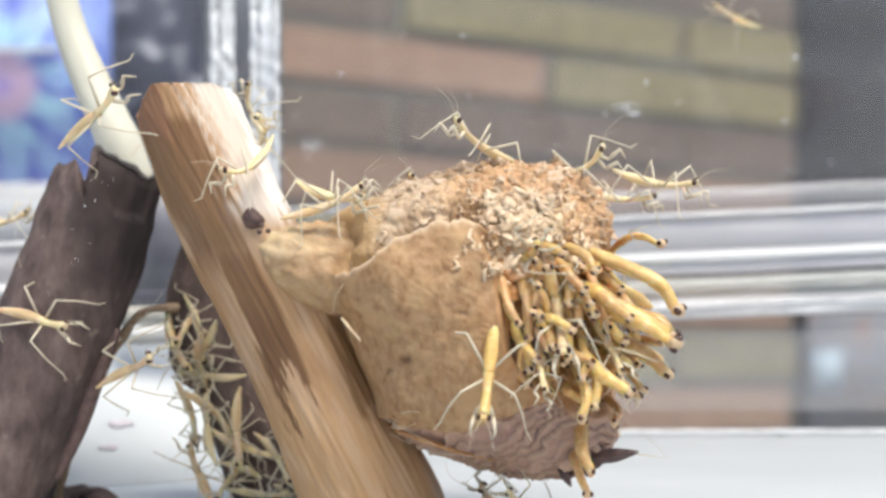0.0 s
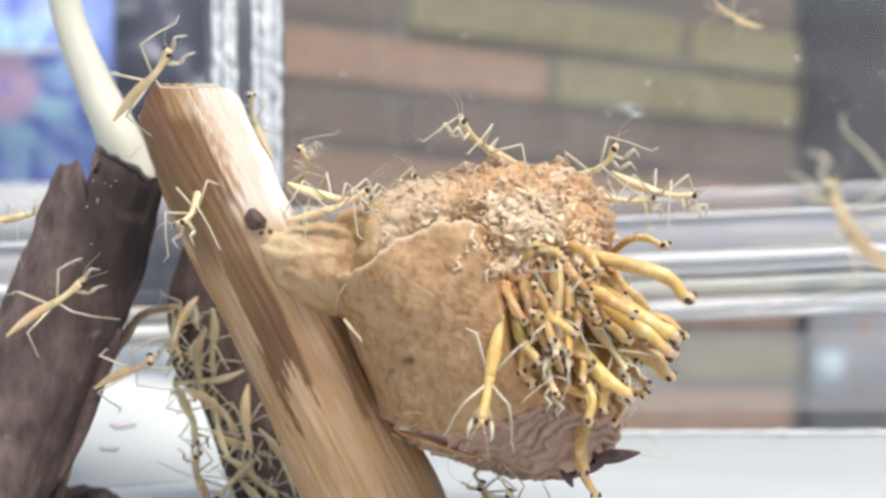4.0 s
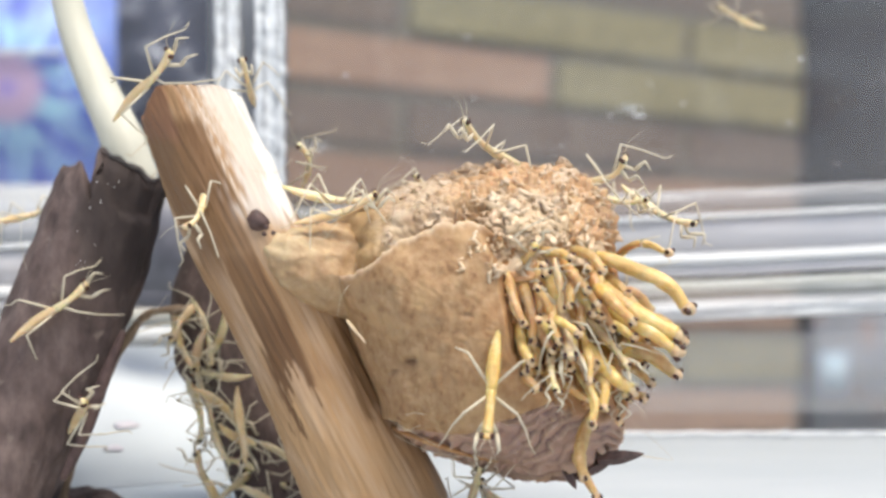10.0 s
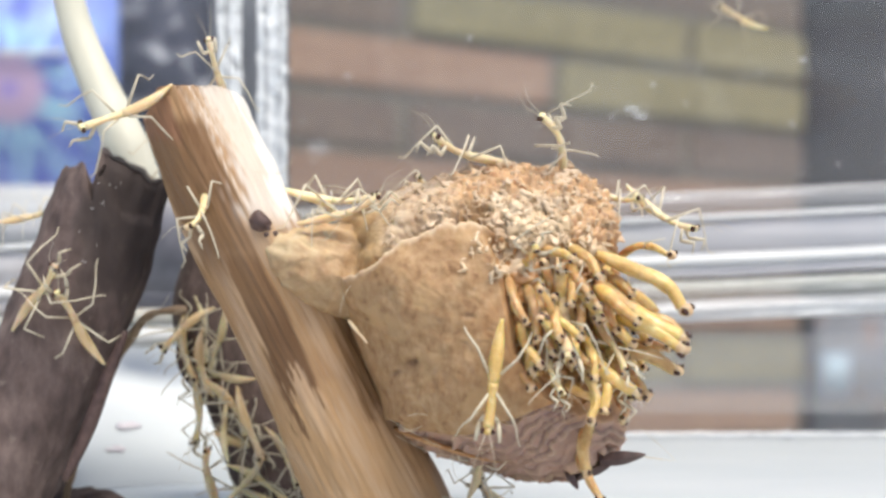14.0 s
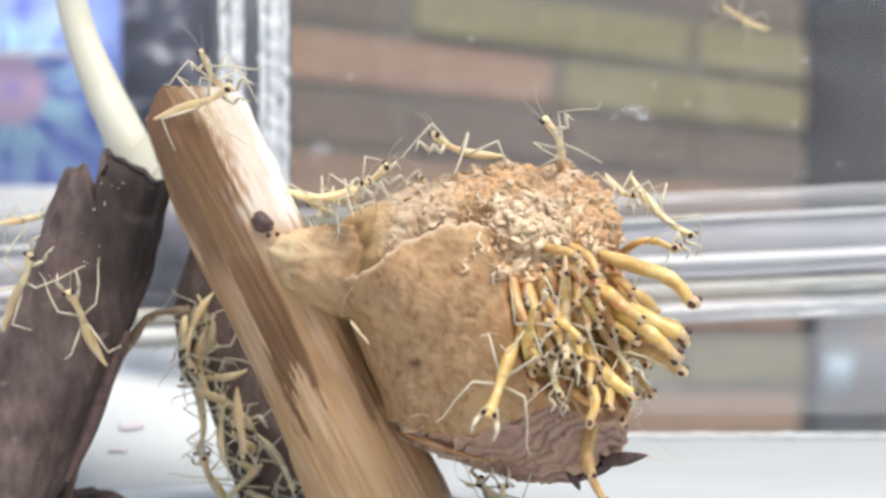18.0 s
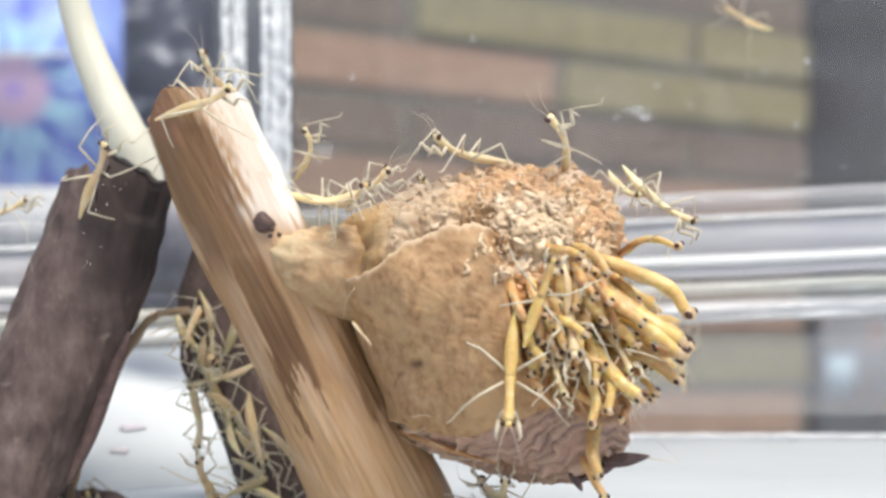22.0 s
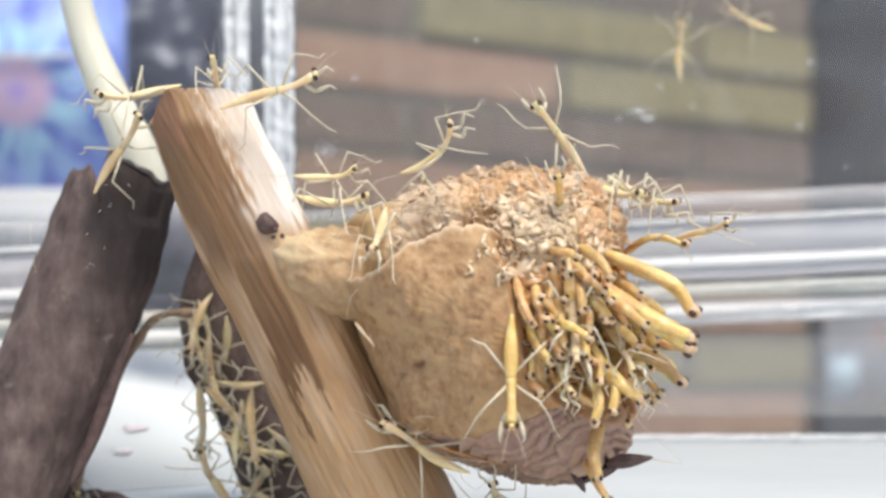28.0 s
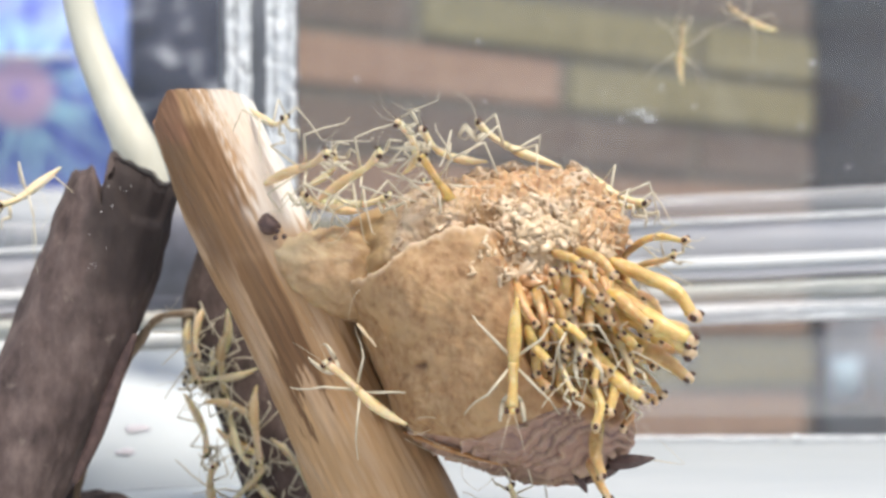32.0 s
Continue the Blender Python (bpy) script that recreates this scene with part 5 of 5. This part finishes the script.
    # on the dark stick
    go(y["roamer"], [(0, 165, 690, 272, 627), (5, 160, 690, 276, 632), (6.5, 170, 695, 275, 660), (7, 185, 702, 269, 683), (9, 175, 712, 262, 695), (9.6, 140, 745, 200, 720), (10, 120, 770, 150, 705),
                     (12, 130, 760, 148, 705), (12.6, 140, 715, 190, 690), (13, 150, 692, 222, 690), (13.4, 165, 690, 165, 590), (14, 184, 642, 103, 520), (14.5, 186, 645, 112, 520), (17, 188, 647, 120, 520),
                     (18.4, 188, 645, 122, 518), (19, 180, 632, 122, 490), (19.4, 140, 560, 55, 425), (20, 88, 535, 72, 385), (20.3, 92, 490, 110, 350), (20.6, 108, 430, 165, 270), (21, 140, 390, 185, 255),
                     (22.5, 139, 386, 184, 252), (23, 136, 388, 207, 234), (24, 140, 390, 195, 260), (25, 143, 390, 193, 258), (25.5, 193, 345, 266, 226), (27.5, 137, 345, 219, 200), (28, 165, 342, 245, 203),
                     (28.5, 155, 362, 308, 312), (29, 312, 385, 419, 330, -6), (29.5, 373, 352, 505, 270, -6), (30, 450, 325, 600, 274, -6), (32, 450, 335, 580, 268, -6)], 1.3)
    go(y["edger"], [(0, -20, 545, 125, 578), (0.5, 30, 560, 190, 520), (1, 62, 559, 225, 508), (2, 44, 564, 214, 522), (3, 9, 594, 152, 495), (6, 5, 605, 155, 492), (13.2, 14, 612, 163, 500), (13.7, 10, 600, 120, 480),
                    (14, 18, 590, 100, 466), (17, 5, 590, 52, 450), (19, 0, 585, 55, 440), (19.4, -50, 560, -20, 430), (20, -150, 560, -120, 420), (24.8, -90, 720, -60, 590), (25.5, 30, 650, 90, 515),
                    (26.1, -30, 560, 30, 440), (26.8, -150, 540, -100, 420), (32, -160, 540, -110, 420)], 1.0)
    go(y["skirter"], [(0, -60, 402, 55, 372), (2, -40, 396, 80, 366), (6, -25, 392, 102, 356), (19.2, -14, 396, 112, 364), (20, -150, 410, -30, 384), (20.8, -80, 400, 40, 370), (21.2, -60, 395, 61, 362),
                      (22.2, -90, 390, 30, 352), (23, -180, 400, -60, 380), (25.2, -100, 400, 10, 365), (25.5, -60, 420, 40, 352), (26.5, -190, 400, -70, 380), (32, -190, 400, -70, 380)], 14, (0, -0.6, 1))
    go(y["leaver"], [(0, 330, 330, 300, 250, 9), (25.8, 340, 290, 300, 210, 9), (27, 370, 160, 260, 120, 5), (27.5, 340, 134, 200, 150, 2), (28, 312, 150, 182, 165, 2), (28.5, 267, 195, 168, 228, 2),
                     (29, 279, 203, 155, 216, 2), (29.5, 274, 195, 125, 216, 2), (30, 244, 218, 83, 240, 2), (30.5, 185, 240, 28, 289, 4), (31, 139, 264, 15, 297, 4), (32, 100, 298, 0, 358, 4)], 2, (0, -0.7, 0.8))
    # on and round the neck of the case
    go(y["crosser"], [(0, 492, 388, 642, 327), (13.5, 520, 397, 672, 345), (15.5, 540, 380, 660, 350), (16.5, 560, 350, 650, 330), (19, 585, 357, 650, 322), (23, 560, 362, 640, 330), (24, 520, 345, 630, 340, -6),
                      (24.5, 590, 350, 690, 380, -7), (25, 678, 368, 640, 440, -8.5), (27.5, 682, 366, 655, 440, -8.5), (30, 686, 370, 664, 440, -8.5), (30.6, 660, 370, 600, 400, -7), (31.3, 620, 380, 520, 350, -4),
                      (32, 640, 372, 540, 345, -4)], -4.5, (0, -0.5, 1))
    go(y["resting"], [(0, 520, 318, 645, 350), (13, 487, 330, 668, 350), (17, 500, 332, 640, 345), (24, 505, 340, 630, 345), (32, 560, 352, 690, 345)], -1, (0, -0.3, 1))
    # on top of the case
    go(y["scout"], [(0, 922, 290, 808, 213), (7, 934, 297, 821, 216), (13.3, 938, 298, 825, 218), (14, 903, 286, 771, 242), (17, 889, 277, 770, 242), (19, 898, 276, 768, 237), (23.2, 905, 290, 776, 243),
                    (24, 893, 300, 862, 186), (24.6, 910, 300, 860, 230), (25, 924, 300, 863, 262), (25.5, 1000, 305, 1111, 279), (27.5, 1018, 300, 1141, 305), (28, 1040, 315, 1130, 340), (28.5, 1108, 353, 1010, 300),
                    (29, 1129, 344, 1015, 291), (29.5, 1124, 358, 1010, 290), (30, 1052, 312, 903, 242), (30.5, 994, 285, 836, 219), (32, 1000, 298, 838, 212)], 0.0, up)
    go(y["sentry"], [(0, 940, 322, 1062, 262), (6, 985, 320, 1093, 265), (9, 1000, 325, 1100, 283), (12.6, 1000, 325, 1104, 276), (13, 1010, 330, 1047, 231), (13.4, 1000, 330, 985, 215), (14, 990, 330, 961, 207),
                     (17, 985, 321, 964, 211), (19, 990, 308, 968, 213), (25, 1000, 318, 982, 202), (25.5, 1006, 305, 980, 200), (27.5, 1027, 314, 954, 188), (28.5, 1055, 300, 941, 183), (29, 1033, 256, 889, 198),
                     (29.5, 931, 244, 756, 221), (30, 894, 260, 754, 228), (30.5, 880, 268, 743, 233), (32, 860, 285, 748, 230)], -1.0, (-0.5, -0.5, 0.7))
    go(y["reacher"], [(0, 1090, 300, 1225, 322), (1, 1082, 293, 1222, 333), (3, 1088, 300, 1225, 340), (6, 1090, 315, 1228, 357), (9, 1100, 325, 1225, 388), (13, 1110, 330, 1225, 400), (19, 1120, 312, 1222, 415),
                      (21.6, 1115, 312, 1222, 412), (22, 1103, 293, 1225, 389), (23, 1090, 330, 1220, 400), (25, 1082, 314, 1230, 407), (25.5, 1090, 318, 1225, 402), (27.5, 1130, 340, 1246, 297), (28, 1080, 312, 1192, 356),
                      (29, 1040, 300, 1138, 346), (32, 1022, 290, 1140, 358)], 1.5, (0.2, -0.4, 1))
    go(y["low"], [(0, 1020, 335, 1160, 347), (6, 1030, 335, 1150, 352), (14, 1045, 330, 1130, 350), (20, 1080, 300, 1125, 345), (28, 1060, 320, 1150, 345), (32, 1065, 345, 1140, 360)], 2.5, up)
    go(y["arched"], [(0, 1078, 458, 1167, 432), (6, 1082, 462, 1176, 438), (13, 1086, 470, 1183, 452), (20, 1090, 464, 1195, 436), (25, 1094, 464, 1197, 437), (28, 1098, 462, 1208, 432), (29.5, 1096, 456, 1205, 414),
                     (32, 1098, 468, 1208, 426)], -2.5, (0.1, -0.4, 1), 1)
    go(y["dangler"], [(0, 1075, 800, 1050, 700, 2), (26.6, 1150, 520, 1190, 450, 2), (27.6, 1200, 425, 1270, 390, -2), (28.1, 1195, 422, 1282, 396, -2), (28.5, 1180, 470, 1215, 400, -2), (29, 1150, 470, 1205, 400, -2),
                      (29.4, 1120, 440, 1200, 420, -1), (32, 1120, 470, 1190, 450, 0)], 0)
    go(y["watcher"], [(0, 815, 350, 727, 311), (14, 826, 353, 740, 314), (32, 840, 356, 752, 320)], 7.0, up)
    # in front of the case
    go(y["descender"], [(0, 880, 555, 856, 735), (3, 890, 565, 850, 735), (5.5, 882, 555, 862, 762), (6, 880, 555, 864, 770), (7, 890, 560, 862, 735), (8, 890, 560, 852, 745), (9, 866, 565, 860, 760), (10, 882, 580, 862, 768),
                        (11, 895, 545, 868, 765), (13, 904, 540, 866, 775), (14, 890, 555, 862, 770), (16.5, 894, 572, 862, 722), (17, 894, 572, 860, 720), (18, 921, 584, 866, 730), (19, 903, 545, 880, 738),
                        (20, 905, 545, 888, 740), (23, 911, 558, 902, 748), (28, 906, 558, 905, 750), (32, 916, 505, 905, 745)], -11.7, size=1.22)
    go(y["arrival"], [(0, 905, 480, 950, 430, -8), (16.5, 905, 500, 950, 440, -8), (17.5, 935, 640, 945, 560, -12.2), (18, 930, 640, 945, 540, -12.2), (19, 925, 600, 958, 456, -12.2), (20, 922, 600, 955, 460, -12.2),
                      (23, 930, 620, 990, 460, -12.2), (25.5, 945, 600, 985, 470, -12.2), (27.5, 985, 430, 985, 302, -6), (28, 1000, 425, 988, 312, -6), (28.5, 990, 430, 970, 330, -6), (29, 919, 466, 835, 352, -8),
                      (30, 927, 476, 852, 350, -8), (30.5, 889, 452, 801, 321, -7), (31, 866, 417, 761, 303, -6), (32, 825, 385, 748, 278, -5)], -9)
    go(y["underside"], [(0, 900, 900, 850, 860, 6), (25, 900, 880, 850, 850, 4), (27.4, 890, 870, 780, 800, -1), (28, 842, 842, 668, 742, -5), (28.5, 780, 800, 630, 690, -6.5), (29, 715, 750, 562, 642, -6.5),
                        (32, 722, 752, 575, 640, -6.5)], 0)
    go(y["summit"], [(0, 965, 935, 896, 866), (6, 960, 930, 890, 870), (8, 850, 940, 850, 870), (9, 815, 925, 838, 838), (11, 830, 900, 862, 828), (13, 820, 892, 856, 816), (14, 825, 888, 860, 792), (15.5, 880, 940, 860, 860),
                     (20, 880, 930, 900, 850), (27, 880, 920, 870, 850), (32, 940, 930, 900, 855)], -2.0)
    go(y["stroller"], [(0, 60, 980, 110, 940), (20, 70, 960, 120, 920), (20.9, 100, 888, 158, 872), (25, 98, 888, 158, 874), (28.5, 96, 890, 140, 872), (29.4, 120, 890, 240, 868), (30, 190, 884, 322, 842),
                       (30.5, 260, 890, 360, 850), (31, 330, 910, 400, 880), (32, 380, 940, 440, 900)], 16, (0, -0.5, 1))
    # on the panes
    go(y["far"], [(0, 1348, 48, 1262, 6), (32, 1376, 54, 1292, 14)], 51)
    go(y["upper"], [(0, 1275, 960, 1275, 880), (12, 1283, 930, 1283, 848), (20.4, 1290, 930, 1290, 848), (21, 1272, 880, 1258, 796), (21.4, 1240, 830, 1230, 735), (21.8, 1218, 730, 1212, 632), (22.2, 1196, 560, 1190, 450),
                    (22.4, 1172, 370, 1170, 258), (23, 1185, 515, 1187, 410), (23.5, 1186, 480, 1187, 375), (25, 1187, 380, 1187, 275), (25.5, 1181, 300, 1181, 190), (26.5, 1195, 210, 1193, 100), (27.5, 1205, 145, 1205, 32),
                    (32, 1208, 150, 1208, 40)], 51)
    go(y["visitor"], [(0, 1900, 700, 1800, 560), (4.9, 1800, 560, 1700, 420), (5.4, 1720, 470, 1590, 300), (5.5, 1690, 450, 1555, 278), (5.6, 1665, 420, 1528, 235), (5.8, 1630, 365, 1490, 145), (5.9, 1610, 345, 1465, 105),
                      (6.0, 1590, 290, 1445, 40), (6.1, 1548, 198, 1420, -50), (6.2, 1516, 160, 1390, -90), (6.3, 1490, 122, 1370, -130), (6.5, 1463, 82, 1345, -170), (6.6, 1448, 46, 1330, -205), (6.8, 1430, -60, 1310, -320),
                      (7.4, 1400, -250, 1280, -500), (32, 1400, -250, 1280, -500)], -45, size=1.12)
    go(y["passer"], [(0, 1950, 760, 1840, 600), (3.5, 1800, 640, 1700, 460), (4.2, 1480, 420, 1330, 250), (4.9, 1120, 230, 960, 60), (5.5, 882, 50, 720, -130), (5.6, 862, 18, 700, -160), (6, 820, -80, 660, -280),
                     (7, 800, -250, 640, -450), (32, 800, -250, 640, -450)], -45, size=1.12)
    # the crowd
    rng = random.Random(5)
    for ob, a, b, c, d, lift, where in SWARM:
        if where == "rear" and a < 345:
            a, c = a + 16, c + 16
        deep = on_case(a, b, lift - 0.3) if where == "exit" else 10.5 + lift
        size = rng.uniform(0.92, 1.1)
        if where == "exit":
            size = min(1.25, max(0.8, 1.22 * math.hypot(c - a, d - b) / 20 / 7.4))
        ob.scale = (size, size, size)
        m = lie(ob, (a, b), (c, d), deep, 13.0, (rng.uniform(-1.6, 1.6), -1, 0.4), 0.8 if where == "exit" else rng.choice((0.4, -0.4)), size)
        if where == "exit":
            sway(ob, m, rng, 0.13, 3.5, 1.3)
        else:
            sway(ob, m, rng, 0.35, 9, 2.2)


wall = build_setting()
build_post()
build_tank()
build_dust()
build_board()
build_sticks()
build_litter()
build_case()
build_threads()
build_young()
build_bricks(wall)
motions()
